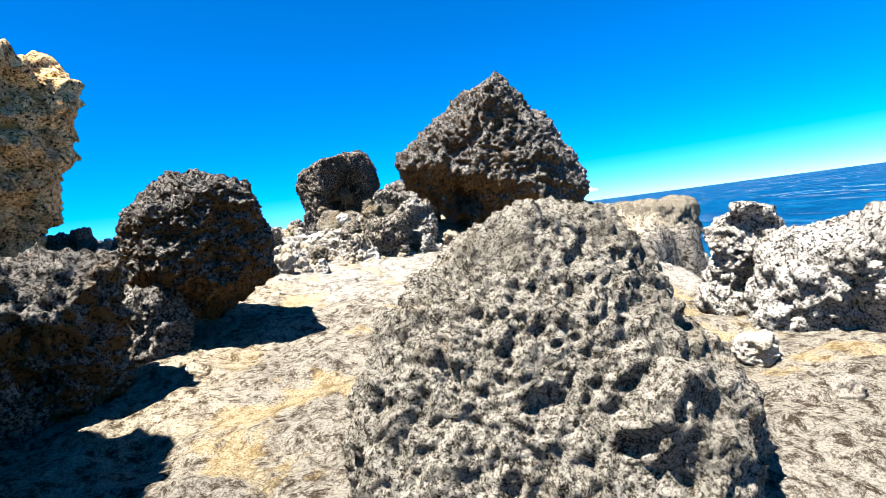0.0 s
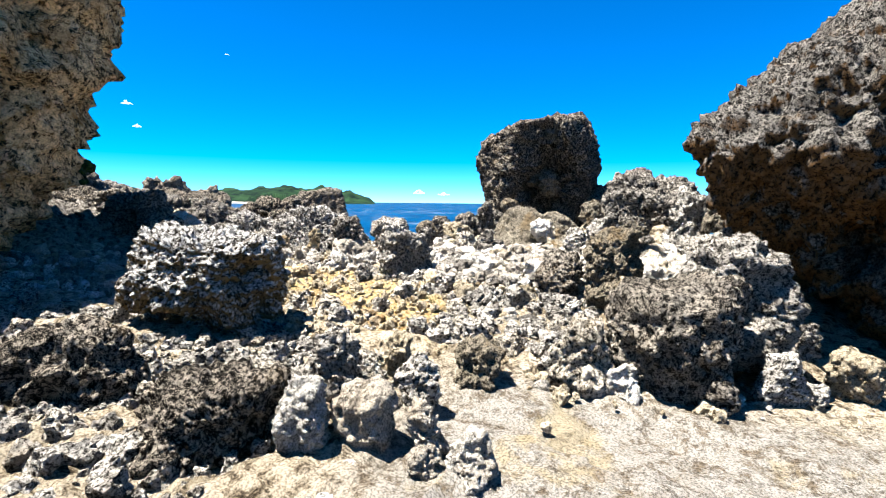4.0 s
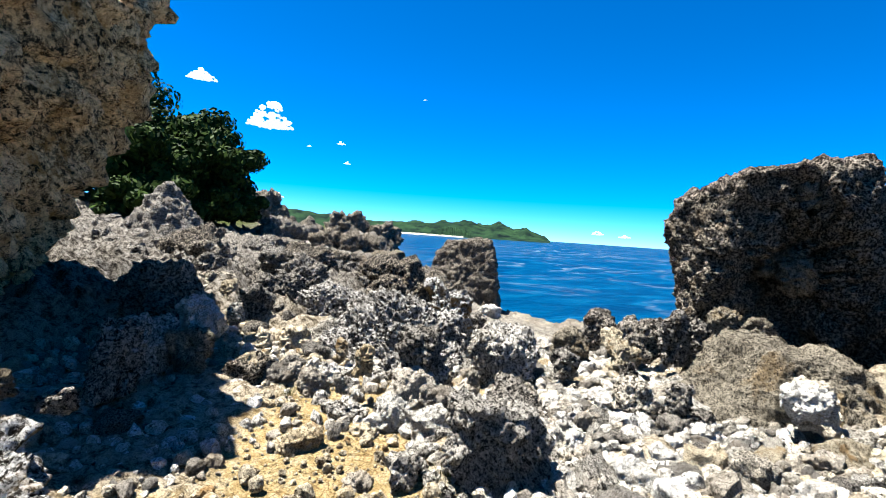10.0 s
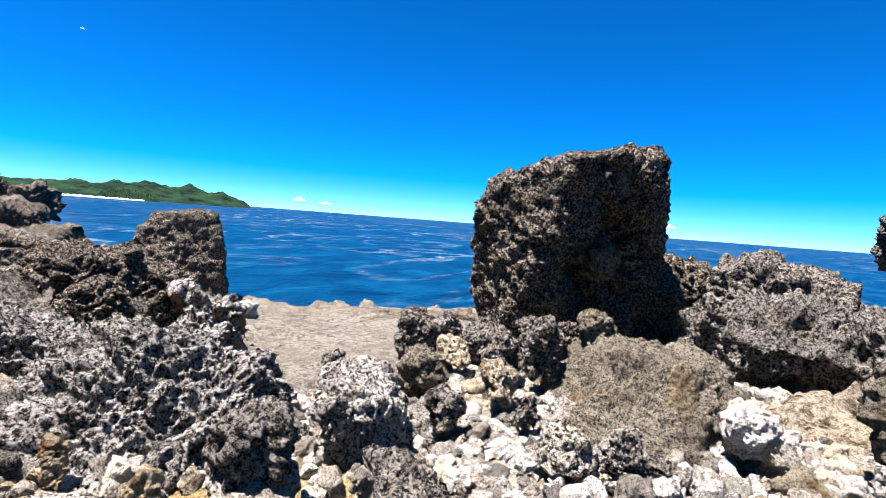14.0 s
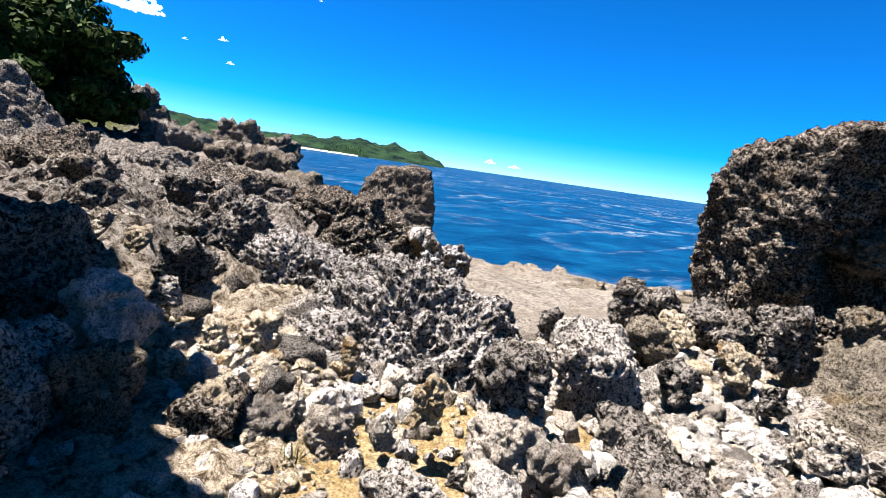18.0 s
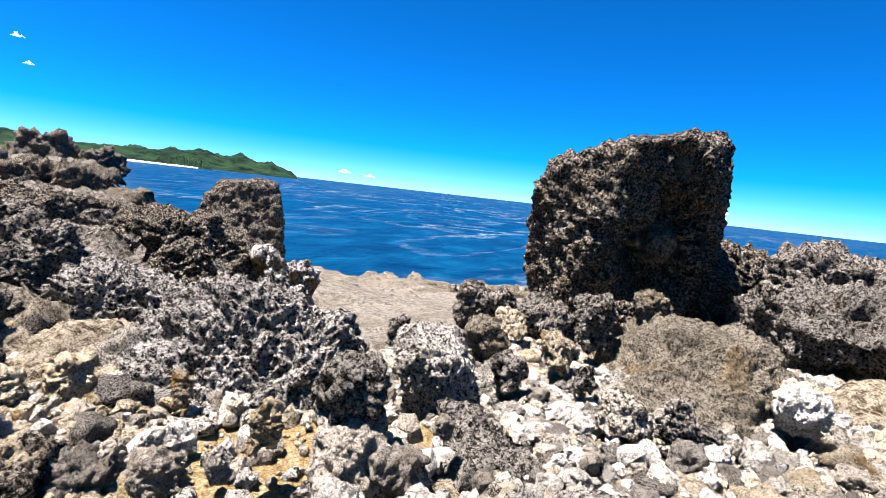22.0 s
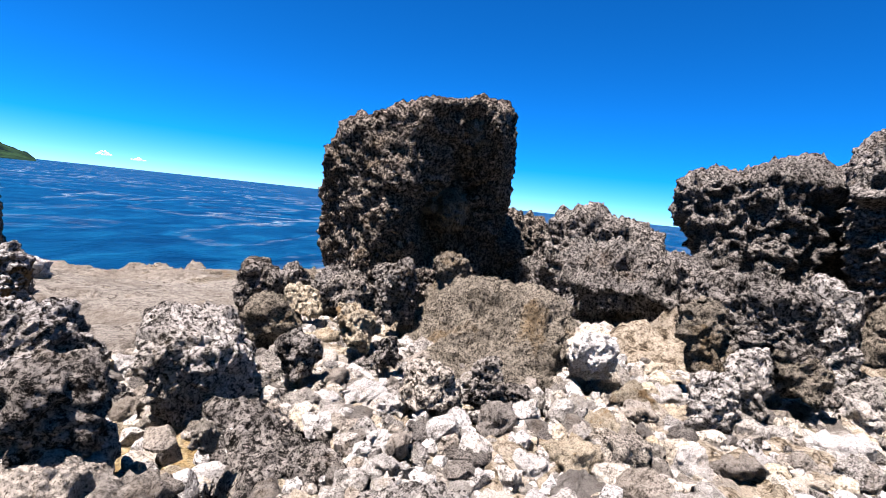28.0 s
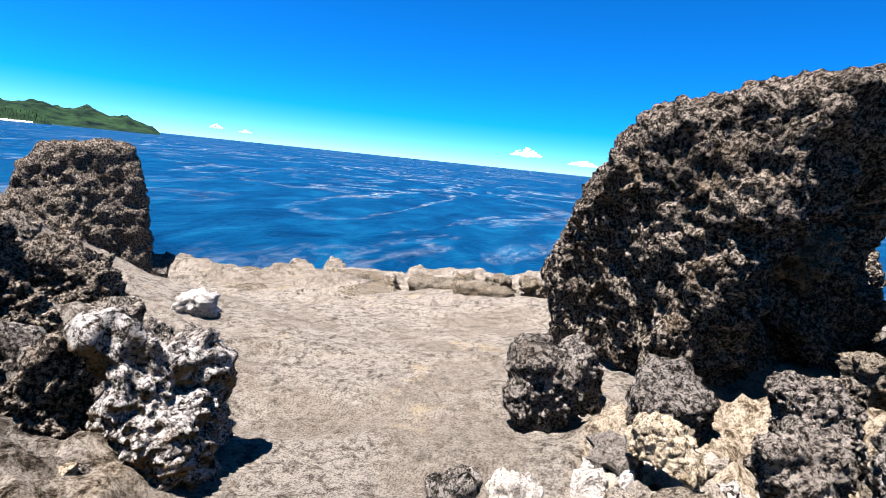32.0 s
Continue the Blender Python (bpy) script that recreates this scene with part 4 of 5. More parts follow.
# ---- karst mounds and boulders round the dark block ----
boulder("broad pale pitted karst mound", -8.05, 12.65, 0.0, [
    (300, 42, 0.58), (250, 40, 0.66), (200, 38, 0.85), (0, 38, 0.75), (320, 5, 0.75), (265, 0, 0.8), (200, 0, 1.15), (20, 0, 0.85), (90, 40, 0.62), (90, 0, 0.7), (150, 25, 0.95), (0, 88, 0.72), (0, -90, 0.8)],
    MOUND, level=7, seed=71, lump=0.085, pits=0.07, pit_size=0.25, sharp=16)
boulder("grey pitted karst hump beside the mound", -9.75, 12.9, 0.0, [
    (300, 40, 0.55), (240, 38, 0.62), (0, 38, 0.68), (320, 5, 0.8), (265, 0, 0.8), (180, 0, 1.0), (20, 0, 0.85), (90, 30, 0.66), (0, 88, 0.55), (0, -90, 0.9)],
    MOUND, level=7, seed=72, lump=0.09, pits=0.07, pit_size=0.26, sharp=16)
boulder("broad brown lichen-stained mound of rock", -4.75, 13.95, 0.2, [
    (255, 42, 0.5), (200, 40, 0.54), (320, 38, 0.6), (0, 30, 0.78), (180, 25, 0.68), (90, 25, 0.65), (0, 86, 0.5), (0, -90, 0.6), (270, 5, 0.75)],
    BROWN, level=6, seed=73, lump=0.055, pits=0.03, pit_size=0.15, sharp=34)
TAKEN.append((-4.75, 13.95, 1.2))
TAKEN.append((-8.05, 12.65, 1.3))
stone("small brown stone below the great block", -5.10, 14.28, 0.95, 0.36, 0.30, 0.24, BROWN, -6, 76, 5)
stone("tall white jagged rock beside a shaded cleft", -9.20, 14.58, 0.68, 0.66, 0.80, 1.18, CHALK, 34, 81, 6, pits=0.025, lump=0.12)
stone("white jagged rock at the foot of the stump", -10.62, 17.10, 0.04, 0.61, 0.52, 0.56, PALE, 32, 82, 5, pits=0.05)
stone("dark jagged rock by the shelf", -11.52, 16.41, 0.49, 1.22, 1.04, 0.94, DARK, 43, 83, 6, pits=0.07, pit_size=0.22)
stone("dark jagged rock above the cleft", -10.93, 15.33, 0.54, 0.64, 0.54, 0.80, DARK, 46, 84, 6, pits=0.07, pit_size=0.22)
stone("dark pointed rock behind the mound", -3.70, 17.94, 1.43, 1.11, 0.94, 1.57, DARK, -6, 85, 6, pits=0.04)
stone("grey pitted rock with a deep shaded hollow", -3.01, 16.33, 1.48, 2.02, 1.72, 1.40, GREY, -14, 86, 6, pits=0.06)
stone("dark rock in the hollow", -4.29, 17.19, 1.21, 1.02, 0.87, 1.15, DARK, -2, 87, 6)
stone("grey pitted boulder on the heap", -3.03, 13.21, 1.12, 0.68, 0.58, 0.56, GREY, -28, 90, 6)
stone("tan rock on the heap under the ridge", -1.91, 13.43, 1.03, 0.37, 0.31, 0.40, BROWN, -40, 91, 6)
stone("upright grey rock leaning on the heap", -2.31, 13.56, 1.20, 0.54, 0.46, 0.78, FLECK, -34, 92, 6)
stone("grey stone wedged below the crag", -2.85, 14.33, 1.03, 0.44, 0.38, 0.28, GREY, -23, 93, 6)
stone("dark pitted rock in the shade under the block", -5.35, 15.13, 0.67, 0.36, 0.30, 0.20, DARK, 9, 94, 5)
stone("brown stone under the great block", -5.10, 15.30, 0.82, 0.35, 0.29, 0.29, BROWN, 6, 95, 5)
stone("grey-blue rounded rock beside the brown mound", -5.67, 14.83, 0.78, 0.55, 0.47, 0.53, GREY, 14, 96, 6)
stone("dark jagged rock on the edge of the shelf", -6.77, 15.69, 0.55, 0.46, 0.39, 0.54, GREY, 22, 97, 5)
stone("grey pitted rock beside the shelf", -6.24, 15.21, 0.56, 0.55, 0.47, 0.45, GREY, 19, 98, 5)
boulder("grey karst rock overhanging a dark hollow behind the rubble", -2.95, 15.55, 0.58, [
    (265, -45, 0.5), (300, -42, 0.52), (230, -35, 0.6), (330, -10, 0.85), (0, 0, 0.9), (180, 0, 0.72), (90, 0, 0.95), (262, 48, 0.54), (320, 45, 0.66), (200, 45, 0.6), (0, 85, 0.44), (0, -90, 0.9)],
    GREY, level=6, seed=79, lump=0.09, pits=0.07, pit_size=0.22, sharp=20)
boulder("jagged grey karst crag beside the dome rock", -0.50, 17.50, 1.30, [
    (158, -29, 0.89), (159, 7, 1.19), (164, 57, 1.20), (191, 80, 1.10), (284, 81, 1.15), (151, -30, 0.55), (152, 9, 0.85), (162, 66, 1.04), (186, 81, 1.01), (235, 2, 1.1), (270, -4, 1.0), (315, 5, 1.3), (0, 0, 1.5), (90, 0, 1.1), (0, -90, 1.8)],
    GREY, level=6, seed=88, lump=0.11, pits=0.12, pit_size=0.24, sharp=18)
boulder("tall jagged grey karst ridge with a dark undercut", 0.95, 15.80, 1.50, [
    (148, -52, 1.05), (141, -8, 0.79), (143, 16, 1.07), (248, 79, 1.42), (184, 77, 1.35), (350, 28, 0.96), (351, -3, 1.43), (342, 28, 1.36), (344, 12, 1.43), (344, 4, 1.58), (262, -20, 1.4), (225, -12, 1.3), (290, -8, 1.5), (90, 0, 1.3), (0, -90, 2.2), (225, 50, 1.4)],
    GREY, level=7, seed=89, lump=0.1, pits=0.12, pit_size=0.24, size=1.2, sharp=18)

for k, (x, y, top, w, mat) in enumerate((
        (-11.5, 15.2, 0.9, 1.4, DARK), (-13.0, 13.7, 0.95, 1.25, GREY), (-14.3, 14.7, 0.9, 1.6, DARK), (-12.9, 17.0, 0.6, 1.35, GREY), (-13.2, 12.2, 1.05, 1.25, GREY),
        (-15.3, 12.6, 1.05, 1.5, DARK), (-10.5, 12.3, 0.75, 0.85, GREY), (-11.7, 13.3, 0.85, 1.05, GREY), (-16.2, 17.4, 0.58, 1.7, DARK), (-17.4, 15.3, 0.9, 1.8, GREY),
        (-10.6, 14.4, 0.66, 0.85, DARK), (-13.0, 15.8, 0.8, 0.95, DARK), (-17.6, 19.0, 0.43, 1.9, DARK), (-18.2, 13.7, 1.15, 1.4, DARK), (-10.8, 11.5, 0.8, 0.75, FLECK))):
    tagged(stone(("dark" if mat is DARK else "grey") + " rugged karst boulder on the rough slope", x, y, top, w, 0.8 * w, 0.8, mat, 40 * k, 500 + k, 6, pits=0.06, pit_size=0.24), group="slope boulders")

for k, (x, y, w, d) in enumerate(((-6.5, 22.8, 2.6, 1.1), (-8.6, 23.2, 2.2, 1.0), (-10.8, 23.4, 2.8, 1.2), (-12.8, 23.6, 2.0, 1.2), (-9.8, 21.6, 2.0, 0.9), (-7.6, 21.0, 1.6, 0.8), (-12.2, 21.6, 1.5, 0.9))):
    tagged(stone("flat layered grey-tan rock ledge at the rim of the shelf", x, y, float(ground_z(x, y)) + 0.07 + 0.04 * (k % 3), w, d, 0.3, BROWN, 8 * k - 20, 520 + k, 5, pits=0.012, lump=0.03), group="shelf ledges")
for k, (x, y, w) in enumerate(((-7.2, 22.4, 0.8), (-7.9, 22.7, 0.6), (-6.5, 22.0, 0.7), (-9.6, 22.6, 0.7), (-10.3, 22.8, 0.6))):
    tagged(stone("jagged spiky brown rock at the rim of the shelf", x, y, float(ground_z(x, y)) + 0.22, w, 0.7 * w, 0.35, BROWN, 30 * k, 540 + k, 5, pits=0.05, lump=0.16), group="shelf rim rocks")

# ---- loose rubble ----
rng = np.random.default_rng(7)
KINDS = []
for k in range(14):
    mat = (PALE, PALE, FLECK, PALE, TAN, GREY, FLECK)[k % 7]
    w, d, h = 0.85, 0.5 + 0.35 * ((k * 37) % 10) / 10, 0.42 + 0.3 * ((k * 53) % 10) / 10
    KINDS.append(rock_mesh("loose_stone", block(w, d, h, 0, 200 + k, 0.38), mat, level=4, seed=200 + k, sharp=40, lump=0.1, pits=0.05, pit_size=0.24, size=0.7))
GREYS = [rock_mesh("loose_stone", block(0.85, 0.65, 0.6, 0, 230 + k, 0.3), GREY, level=3, seed=230 + k, sharp=18, lump=0.09, pits=0.06, pit_size=0.26, size=0.7) for k in range(6)]

SMALL = []
for k in range(7):
    mat = (PALE, FLECK, TAN, PALE, GREY, FLECK, TAN)[k]
    SMALL.append(rock_mesh("loose_stone", block(0.85, 0.55 + 0.04 * k, 0.65 - 0.03 * k, 0, 250 + k, 0.38), mat, level=3, seed=250 + k, sharp=40, lump=0.1, pits=0.05, pit_size=0.24, size=0.7))


def scatter(r, count, x0, x1, y0, y1, lo, hi, sandy, tight=0.4):
    """Places and sizes of stones that hardly touch one another."""
    tx = [q for q in TAKEN if x0 - 1 < q[0] < x1 + 1 and y0 - 1 < q[1] < y1 + 1]
    n0 = len(tx)
    box = np.zeros((n0 + count, 3))
    if n0:
        box[:n0] = tx
    n = n0
    sizes = np.sort(lo * (hi / lo) ** (r.random(count) ** 2.0))[::-1]
    for size in sizes:
        for attempt in range(7):
            x, y = r.uniform(x0, x1), r.uniform(y0, y1)
            d2 = (box[:n, 0] - x) ** 2 + (box[:n, 1] - y) ** 2
            if n == 0 or (d2 > (tight * (box[:n, 2] + size)) ** 2).all():
                box[n] = x, y, size
                n += 1
                break
    x, y, size = box[n0:n].T
    ok = (r.random(len(x)) > sand_mask(x, y) * (1 - sandy)) & (r.random(len(x)) > slab_mask(x, y) * 0.985) & (r.random(len(x)) > shelf_mask(x, y)) & (inland(x, y) > 0.8)
    TAKEN.extend(zip(x[ok], y[ok], size[ok]))
    return x[ok], y[ok], size[ok]


def lay(me, x, y, size, sink=0.26):
    ob = new("loose_stone", me)
    ob.matrix_world = Matrix.LocRotScale((x, y, float(ground_z(x, y)) + size * (0.36 - sink)), Euler((rng.uniform(-0.4, 0.4), rng.uniform(-0.4, 0.4), rng.uniform(0, 6.28))), (size, size * rng.uniform(0.8, 1.1), size * rng.uniform(0.8, 1.1)))
    return ob


def zone(count, x0, x1, y0, y1, lo, hi, meshes, label, group, avoid=True):
    x, y, size = scatter(rng, count, x0, x1, y0, y1, lo, hi, 0.05 if avoid else 1.0, 0.36)
    for k in range(len(x)):
        tagged(lay(meshes[rng.integers(len(meshes))], x[k], y[k], size[k]), label, "stone", group)


zone(230, -7.7, -2.5, 11.7, 14.8, 0.17, 0.42, KINDS, "pale pitted limestone stone lying in the rubble", "rubble stones")
zone(70, -6.0, -2.0, 9.7, 11.7, 0.14, 0.36, SMALL, "pale limestone stone lying on ochre earth", "stones by the slab")
zone(90, -11.9, -8.0, 11.2, 14.8, 0.2, 0.5, SMALL + GREYS, "weathered limestone stone on the rough slope", "slope stones")
zone(16, -9.3, -7.0, 12.9, 13.8, 0.2, 0.42, GREYS, "grey pitted stone along the edge of the shelf", "shelf edge stones", False)
zone(25, -9.4, -7.2, 8.9, 10.9, 0.14, 0.34, SMALL, "limestone stone in the shade of the cliff", "shaded stones")
zone(15, -4.4, -2.9, 7.2, 9.2, 0.1, 0.22, SMALL, "small pale stone at the slab edge", "slab stones", False)


def pebbles(count, x0, x1, y0, y1, lo, hi, mat, label, seed, sandy=0.35, level=2, tight=0.4):
    """Many small stones as one piece."""
    r = np.random.default_rng(seed)
    v0, f0 = sphere(level)
    x, y, size = scatter(r, count, x0, x1, y0, y1, lo, hi, sandy, tight)
    n = len(x)
    z = ground_z(x, y)
    V, F = [], []
    shapes = []
    for k in range(24):
        pl = block(1, 0.7 + 0.3 * r.random(), 0.65 + 0.3 * r.random(), 0, 900 + seed * 31 + k, 0.42)
        s = np.zeros(len(v0))
        for az, el, dist in pl:
            s += np.maximum(v0 @ facing(az, el) / dist, 0) ** 44
        q = v0 / (s ** (1 / 44))[:, None]
        shapes.append(0.86 * q * (1 + 0.12 * vnoise(q * 2.6 + k * 5, k) + (0.3 * fbm(q * 4 + k, 3, k, 0.7) if level > 2 else 0.15 * vnoise(q * 6, k)))[:, None])
    for k in range(n):
        a, b = r.uniform(0, 6.28), r.uniform(-0.5, 0.5)
        R = np.array(Euler((b, r.uniform(-0.5, 0.5), a)).to_matrix())
        V.append(shapes[k % 24] @ R.T * size[k] + (x[k], y[k], z[k] + size[k] * r.uniform(0.15, 0.42)))
        F.append(f0 + k * len(v0))
    me = mesh_from("rubble", np.concatenate(V), np.concatenate(F), mat, True)
    return tagged(new("rubble", me), label, "rubble", kind="stuff")


pebbles(2800, -7.8, -2.4, 11.5, 14.9, 0.12, 0.34, PALE, "pale limestone rubble heaped over the ground", 11, 0.1, 3)
pebbles(1100, -7.8, -2.4, 11.5, 14.9, 0.12, 0.36, FLECK, "grey limestone rubble heaped over the ground", 12, 0.1, 3)
pebbles(2600, -7.9, -2.0, 11.2, 15.4, 0.08, 0.2, PALE, "small pale limestone rubble covering the ground", 1, 0.1, 2, 0.24)
pebbles(1200, -7.9, -2.0, 11.2, 15.4, 0.06, 0.2, FLECK, "small grey limestone rubble covering the ground", 2, 0.1, 2, 0.22)
pebbles(700, -6.2, -1.9, 9.4, 11.8, 0.08, 0.28, FLECK, "grey-white stones heaped beside the slab", 13, 0.05, 3)
pebbles(1500, -6.5, -1.9, 8.9, 11.8, 0.03, 0.14, TAN, "small ochre stones strewn beside the slab", 3)
pebbles(1800, -10.0, -6.6, 8.2, 12.0, 0.03, 0.15, PALE, "pale gravel at the foot of the cliff", 4)
pebbles(500, -14.4, -7.9, 10.9, 16.4, 0.16, 0.6, GREY, "grey stones strewn over the rough slope", 5, 0.1, 3)
pebbles(800, -13.4, -7.9, 10.9, 15.8, 0.06, 0.25, PALE, "pale stones strewn over the rough slope", 9)
pebbles(500, -8.4, -4.8, 9.2, 12.2, 0.015, 0.06, TAN, "small ochre stones on the sand", 6, 1.0)
pebbles(1500, -8.2, -3.9, 6.4, 9.6, 0.04, 0.22, FLECK, "grey-white stones strewn beside the path", 14, 0.5, 3)
pebbles(900, -8.2, -3.9, 6.4, 10.0, 0.03, 0.14, TAN, "ochre stones strewn beside the path", 15, 0.5)
pebbles(900, -17.4, -10.0, 10.9, 18.4, 0.14, 0.6, GREY, "grey karst stones heaped on the slope", 16, 0.1, 3)
pebbles(450, -17.4, -10.0, 10.9, 18.4, 0.1, 0.4, TAN, "tan stones among the slope rocks", 17, 0.1, 3)
pebbles(1600, -11.5, -7.4, 10.6, 14.2, 0.06, 0.26, TAN, "ochre stones between the rocks of the slope", 18, 0.1, 2, 0.25)
pebbles(500, -4.6, -0.2, 7.2, 10.4, 0.02, 0.09, PALE, "small stones along the edge of the slab", 7, 1.0)
pebbles(1100, -28.0, -13.0, 11.5, 25.0, 0.25, 0.65, GREY, "weathered karst blocks on the far slope", 8, 0.1, 2)
pebbles(150, -62.0, -26.0, 17.0, 53.0, 0.5, 1.2, DARK, "dark rocks along the far shore", 10, 0.1, 3)

# ---- left distance: stacks, ledges, trees ----
boulder("square dark rock stack far along the shore", -54.4, 41.6, 1.0, block(4.1, 3.8, 3.4, 45, 301, 0.08), DARK, level=5, seed=301, lump=0.2, pits=0.1, pit_size=0.5, size=2, sharp=26)
boulder("small square rock stack far along the shore", -51.6, 44.9, 0.5, block(2.9, 2.6, 3.0, 45, 302, 0.08), DARK, level=5, seed=302, lump=0.2, pits=0.1, pit_size=0.5, size=2, sharp=26)
boulder("rounded dark rock stack beside the trees", -43.4, 26.8, 2.3, block(2.5, 2.3, 2.8, 20, 303, 0.1), DARK, level=5, seed=303, lump=0.2, pits=0.1, pit_size=0.5, size=2, sharp=20)
boulder("small pointed rock on the skyline", -55.5, 37.1, 0.9, [(0, 40, 1.0), (90, 40, 1.0), (180, 40, 1.0), (270, 40, 1.0), (0, -90, 1.4)], DARK, level=4, seed=304, size=1.2, sharp=20)
boulder("pointed grey rock on the slope", -21.6, 13.7, 1.3, [(0, 35, 0.75), (120, 35, 0.75), (240, 35, 0.75), (300, 30, 0.8), (60, 30, 0.8), (0, -90, 1.0)], GREY, level=5, seed=305, size=1, sharp=16)
boulder("flat-topped rock ledge at the water", -22.0, 22.3, -0.7, block(3.6, 2.4, 2.0, 135, 306, 0.1), BROWN, level=6, seed=306, lump=0.12, pits=0.06, pit_size=0.4, size=1.6, sharp=22)
boulder("dark overhanging rock on the slope", -23.8, 22.0, 0.0, block(3.8, 2.6, 2.0, 130, 307, 0.15), DARK, level=6, seed=307, lump=0.15, pits=0.1, pit_size=0.4, size=1.6, sharp=16)
boulder("long low rock ridge on the slope", -29.4, 21.5, 0.3, block(6.6, 2.6, 1.7, 150, 308, 0.15), GREY, level=6, seed=308, lump=0.15, pits=0.1, pit_size=0.4, size=1.6, sharp=16)


def tube(verts, faces, a, b, ra, rb, sides=7):
    a, b = Vector(a), Vector(b)
    q = (b - a).to_track_quat("Z", "Y")
    base = len(verts)
    for c, r in ((a, ra), (b, rb)):
        for k in range(sides):
            verts.append(tuple(c + q @ Vector((r * math.cos(6.2832 * k / sides), r * math.sin(6.2832 * k / sides), 0))))
    for k in range(sides):
        j = (k + 1) % sides
        faces.append((base + k, base + j, base + sides + j, base + sides + k))


def tree(label, x, y, z, height, spread, leaves, seed):
    r = random.Random(seed)
    root = tagged(new("tree"), label, "tree", "trees on the slope")
    root.location = (x, y, z)
    v, f, tips = [], [], []
    top = Vector((r.uniform(-0.3, 0.3), r.uniform(-0.3, 0.3), height * 0.62))
    tube(v, f, (0, 0, -0.4), top * 0.5, 0.16, 0.12)
    tube(v, f, top * 0.5, top, 0.12, 0.06)
    for k in range(16):
        a = k * 2.4 + r.uniform(-0.4, 0.4)
        start = top * r.uniform(0.25, 1.0)
        rr = spread * r.uniform(0.55, 1.0)
        tip = Vector((math.cos(a) * rr, math.sin(a) * rr, start.z + height * r.uniform(0.0, 0.36)))
        tip.z = min(tip.z, height * (0.98 - 0.5 * (rr / spread) ** 2 * r.uniform(0.5, 1)))
        mid = start.lerp(tip, 0.5) + Vector((0, 0, 0.12))
        tube(v, f, start, mid, 0.06, 0.04, 5)
        tube(v, f, mid, tip, 0.04, 0.015, 5)
        tips += [tip, mid, mid.lerp(tip, 0.5)]
    t = new("trunk", mesh_from("trunk", v, f, BARK))
    t.parent = root
    g = np.random.default_rng(seed)
    c = np.array([tuple(q) for q in tips])
    pick = c[g.integers(len(c), size=leaves)]
    d = g.normal(size=(leaves, 3))
    d /= np.linalg.norm(d, axis=1, keepdims=True)
    rad = spread * 0.34 * g.random(leaves)[:, None] ** 0.4
    pos = pick + d * rad * (1, 1, 0.72)
    pos[:, 2] = np.maximum(pos[:, 2], 0.05 * height)
    u = np.cross(d, g.normal(size=(leaves, 3)))
    u /= np.linalg.norm(u, axis=1, keepdims=True) + 1e-9
    w = np.cross(u, d + 0.8 * g.normal(size=(leaves, 3)))
    w /= np.linalg.norm(w, axis=1, keepdims=True) + 1e-9
    s = g.uniform(0.09, 0.2, (leaves, 1))
    V = np.stack([pos - u * s, pos + w * s * 0.45, pos + u * s, pos - w * s * 0.45], 1).reshape(-1, 3)
    F = np.arange(leaves * 4).reshape(-1, 4)
    cr = new("crown", mesh_from("crown", V, F, LEAF, True))
    cr.parent = root
    return root


tree("dense dark green broad-leaved tree on the slope", -29.6, 17.6, 0.7, 6.2, 2.4, 20000, 1)
tree("bushy dark green tree at the edge of the grove", -28.6, 18.3, 0.7, 2.6, 1.4, 8000, 2)
tree("tall dark green tree at the back of the grove", -32.0, 16.0, 0.9, 7.2, 3.2, 24000, 3)
tree("broad dark green tree in the grove", -28.6, 15.0, 0.9, 6.0, 2.7, 18000, 4)
tree("spreading dark green tree below the cliff", -33.5, 12.6, 1.2, 8.0, 4.2, 26000, 5)
tree("low dark green shrub at the foot of the grove", -27.6, 16.6, 0.8, 2.2, 1.6, 7000, 6)
tree("low dark green bush among the slope rocks", -26.0, 14.0, 0.9, 2.2, 1.7, 7000, 7)


def tuft(label, x, y, blades, height, seed):
    r = random.Random(seed)
    v, f = [], []
    z = float(ground_z(x, y)) - 0.02
    for k in range(blades):
        a, lean = r.uniform(0, 6.28), r.uniform(0.1, 0.9)
        h = height * r.uniform(0.5, 1.0)
        bx, by = r.uniform(-0.06, 0.06), r.uniform(-0.06, 0.06)
        sx, sy = -math.sin(a) * 0.004, math.cos(a) * 0.004
        i = len(v)
        for q, wd in ((0, 1), (0.5, 0.8), (1, 0.1)):
            ox, oy, oz = math.cos(a) * lean * h * q * q, math.sin(a) * lean * h * q * q, h * q * (1 - 0.3 * lean * q)
            v += [(bx + ox - sx * wd, by + oy - sy * wd, oz), (bx + ox + sx * wd, by + oy + sy * wd, oz)]
        f += [(i, i + 1, i + 3, i + 2), (i + 2, i + 3, i + 5, i + 4)]
    ob = new("grass_tuft", mesh_from("grass_tuft", v, f, BLADE))
    ob.location = (x, y, z)
    return tagged(ob, label, "grass", "grass tufts")


tuft("small green grass tuft growing between stones", -3.87, 9.84, 70, 0.2, 1)
tuft("dry grass tuft at the edge of the sand", -5.7, 11.2, 60, 0.2, 2)
tuft("dry grass tuft beside the path", -4.2, 7.6, 60, 0.2, 3)
tuft("small dry grass tuft on the sand", -7.6, 11.0, 40, 0.14, 4)
tuft("small grass tuft among the rubble", -4.6, 10.4, 40, 0.15, 5)


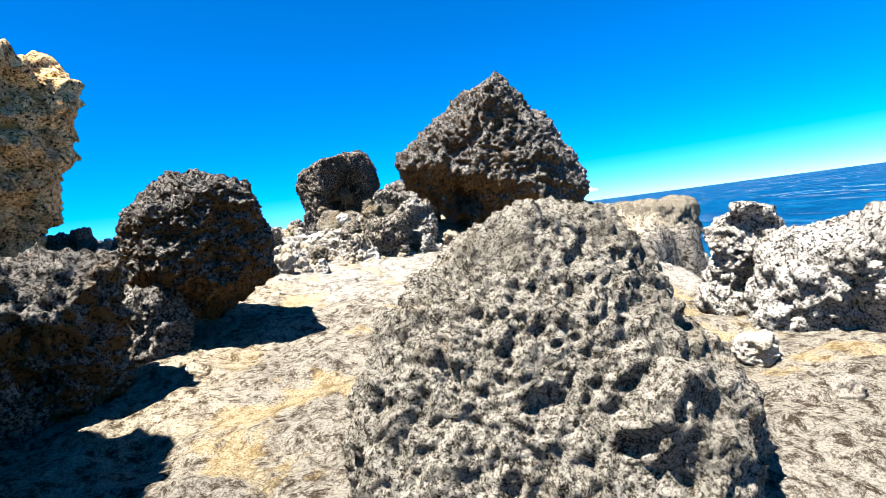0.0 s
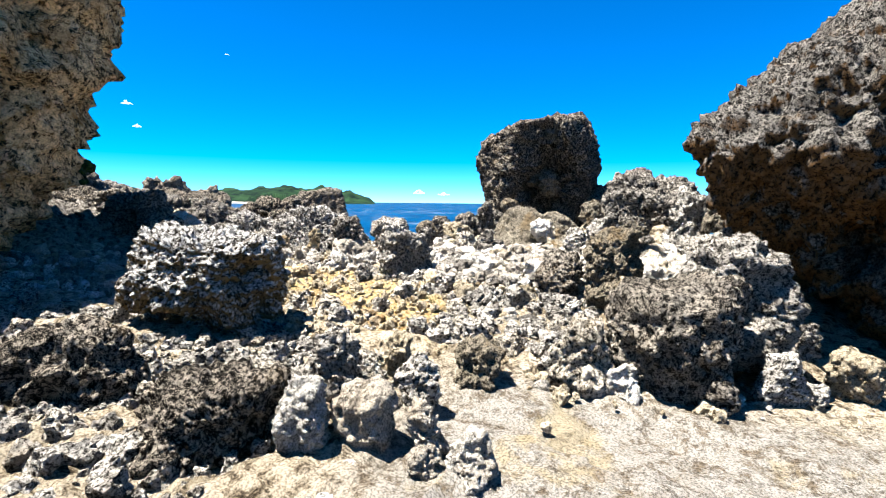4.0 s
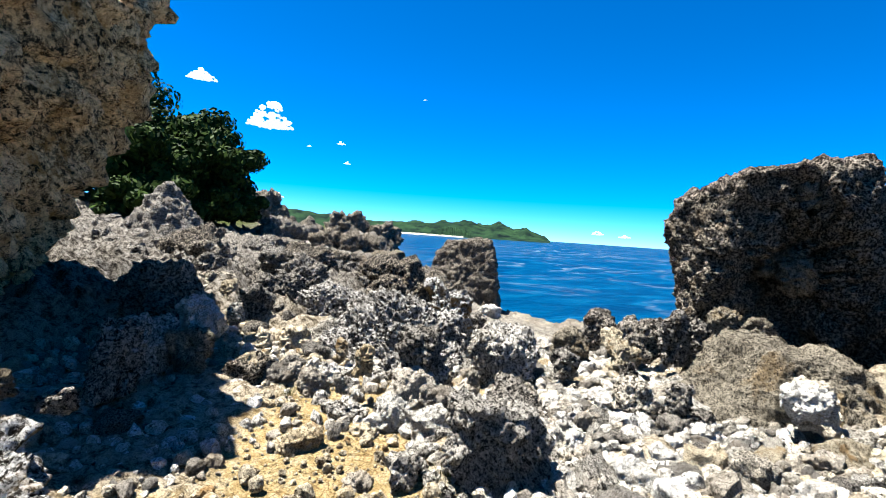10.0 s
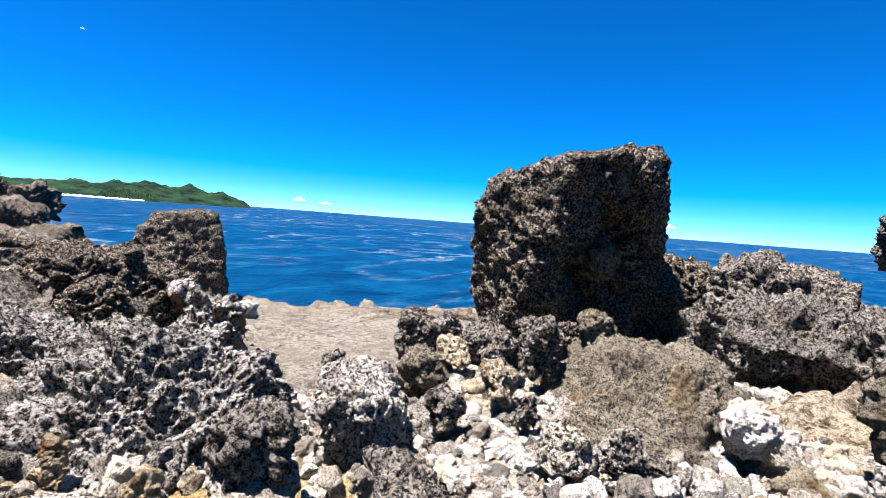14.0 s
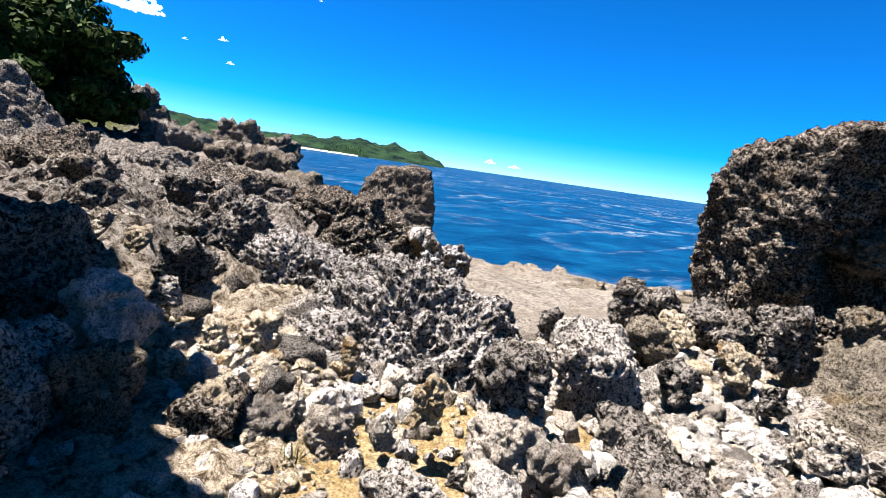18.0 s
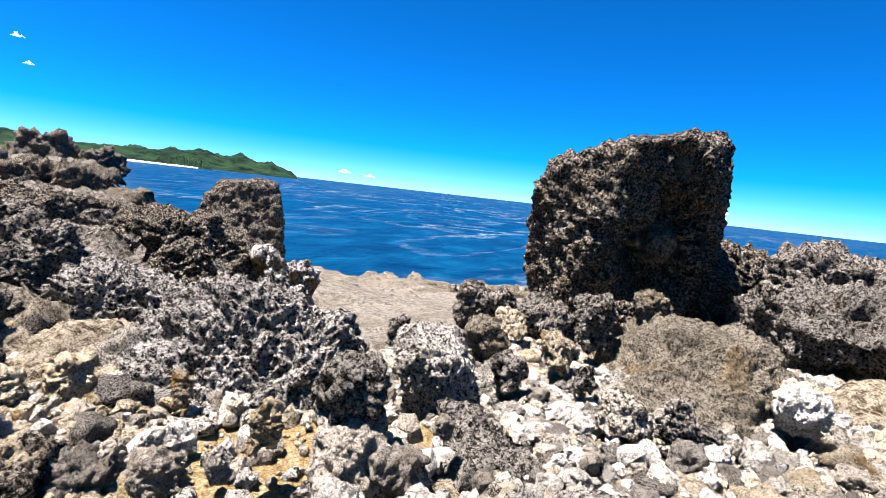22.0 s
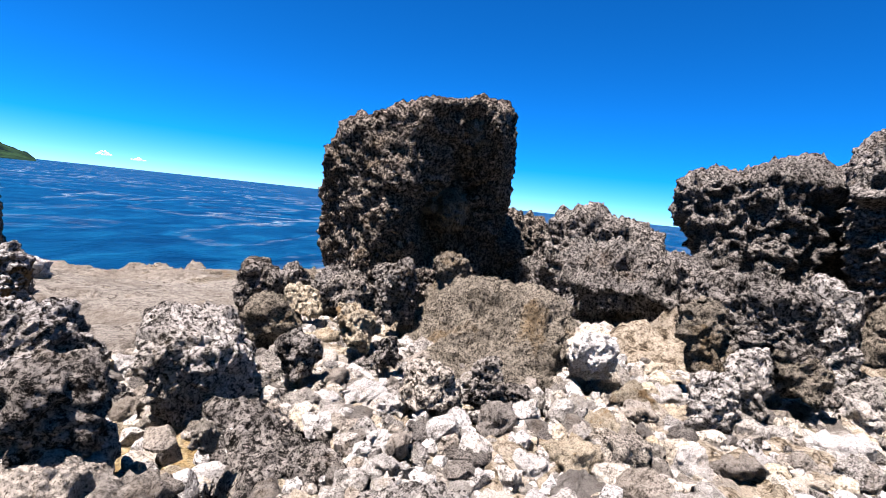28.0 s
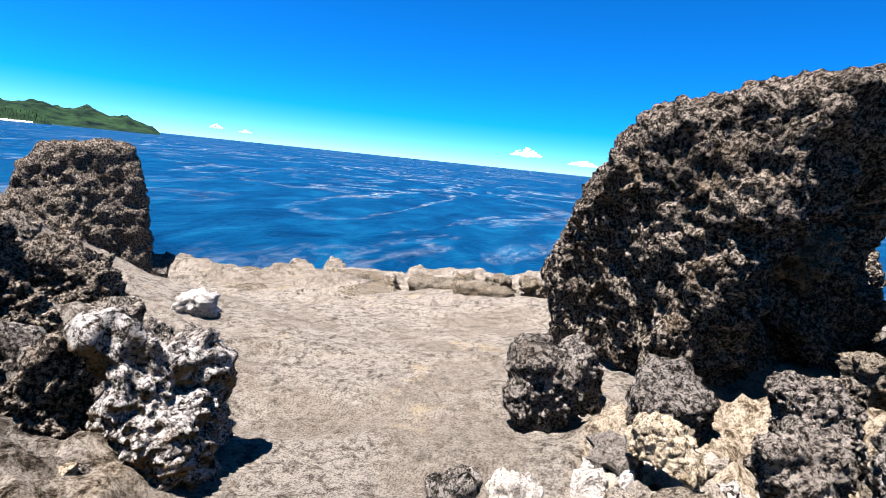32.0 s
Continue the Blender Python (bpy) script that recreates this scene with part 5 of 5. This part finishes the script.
# ---- far headland and clouds ----
def headland(label, name, mat, az0, az1, dist, depth, profile, seed, base=SEA_Z):
    """A long hill seen from the shore: azimuth from +y to the left, heights by profile along it."""
    n, k = 220, 26
    u = np.linspace(0, 1, n)
    w = np.linspace(0, 1, k)
    U, Wd = np.meshgrid(u, w)
    a = np.radians(az0 + (az1 - az0) * U)
    R = dist + depth * Wd
    h = np.interp(U, [q[0] for q in profile], [q[1] for q in profile])
    p = np.stack([U * 30, Wd * 4, np.zeros_like(U)], -1).reshape(-1, 3)
    nz = fbm(p, 5, seed, 0.55).reshape(U.shape)
    z = base - 3 + 3 * smooth(0, 0.04, Wd) + 0.8 * h * smooth(0.0, 0.45, Wd) * (1 + 0.16 * nz) + 2.5 * vnoise(p * 9, seed + 3).reshape(U.shape) * smooth(0, 0.2, Wd)
    V = np.stack([-np.sin(a) * R - 3, np.cos(a) * R + 8, z], -1).reshape(-1, 3)
    i = np.arange(n * k).reshape(k, n)
    F = np.stack([i[:-1, :-1], i[:-1, 1:], i[1:, 1:], i[1:, :-1]], -1).reshape(-1, 4)
    return tagged(new(name, mesh_from(name, V, F, mat)), label, "headland", kind="structure")


headland("green wooded headland across the bay", "backdrop_headland", WOODS, 34.9, 80, 1500, 700,
         [(0, 4), (0.015, 26), (0.04, 34), (0.06, 52), (0.09, 48), (0.13, 74), (0.16, 58), (0.2, 66), (0.27, 60), (0.35, 52), (0.45, 42), (0.6, 60), (1, 70)], 5)
headland("dark wooded point in front of the headland", "backdrop_point", WOODS, 43.2, 48.6, 1300, 200, [(0, 2), (0.2, 26), (0.6, 30), (0.9, 16), (1, 2)], 6)
headland("pale beach at the foot of the headland", "backdrop_beach", BEACH, 44.5, 68, 1250, 120, [(0, 2.5), (1, 3)], 7)


def cloud(label, x, y, z, size, tall, seed, count=14):
    count *= 6
    r = random.Random(seed)
    v0, f0 = sphere(3)
    V, F = [], []
    ax = Vector((y, -x, 0)).normalized()
    for k in range(count):
        t = r.uniform(-1, 1)
        rr = size * r.uniform(0.045, 0.13) * (1.1 - abs(t) * 0.7)
        c = np.array(ax) * t * size * 0.75 + np.array((0, 0, r.random() ** 2 * tall * (1 - abs(t))))
        q = v0 * (rr, rr, rr * 0.75) * (1 + 0.5 * fbm(v0 * 2.3 + k * 3.1, 3, seed + k))[:, None] + c
        V.append(q)
        F.append(f0 + k * len(v0))
    ob = new("backdrop_cloud", mesh_from("cloud", np.concatenate(V), np.concatenate(F), CLOUD))
    ob.location = (x, y, z)
    return tagged(ob, label, "cloud", kind="structure")


cloud("white cumulus cloud with a thin plume", -2694, 1200, 515, 160, 190, 1, 22)
cloud("small white cloud puff in the blue sky", -2528, 1546, 462, 34, 20, 2, 8)
cloud("tiny white cloud puff in the blue sky", -2520, 1587, 357, 28, 16, 3, 8)
cloud("tiny faint cloud puff in the blue sky", -2618, 1398, 432, 20, 12, 4, 6)
cloud("white ragged cloud high above the grove", -2781, 868, 700, 95, 70, 5, 14)
cloud("white cloud behind the grove", -2716, 1265, 140, 60, 40, 6, 12)
cloud("tiny wisp of cloud high in the sky", -2216, 1880, 740, 16, 10, 11, 5)
cloud("low white cloud above the sea horizon", -2000, 3470, 70, 60, 30, 7, 12)
cloud("low faint cloud above the sea horizon", -1830, 3560, 60, 60, 14, 8, 10)
cloud("low white cloud bank over the horizon", 184, 3990, 105, 150, 70, 9, 18)
cloud("long low cloud over the horizon", 605, 3950, 72, 140, 30, 10, 14)
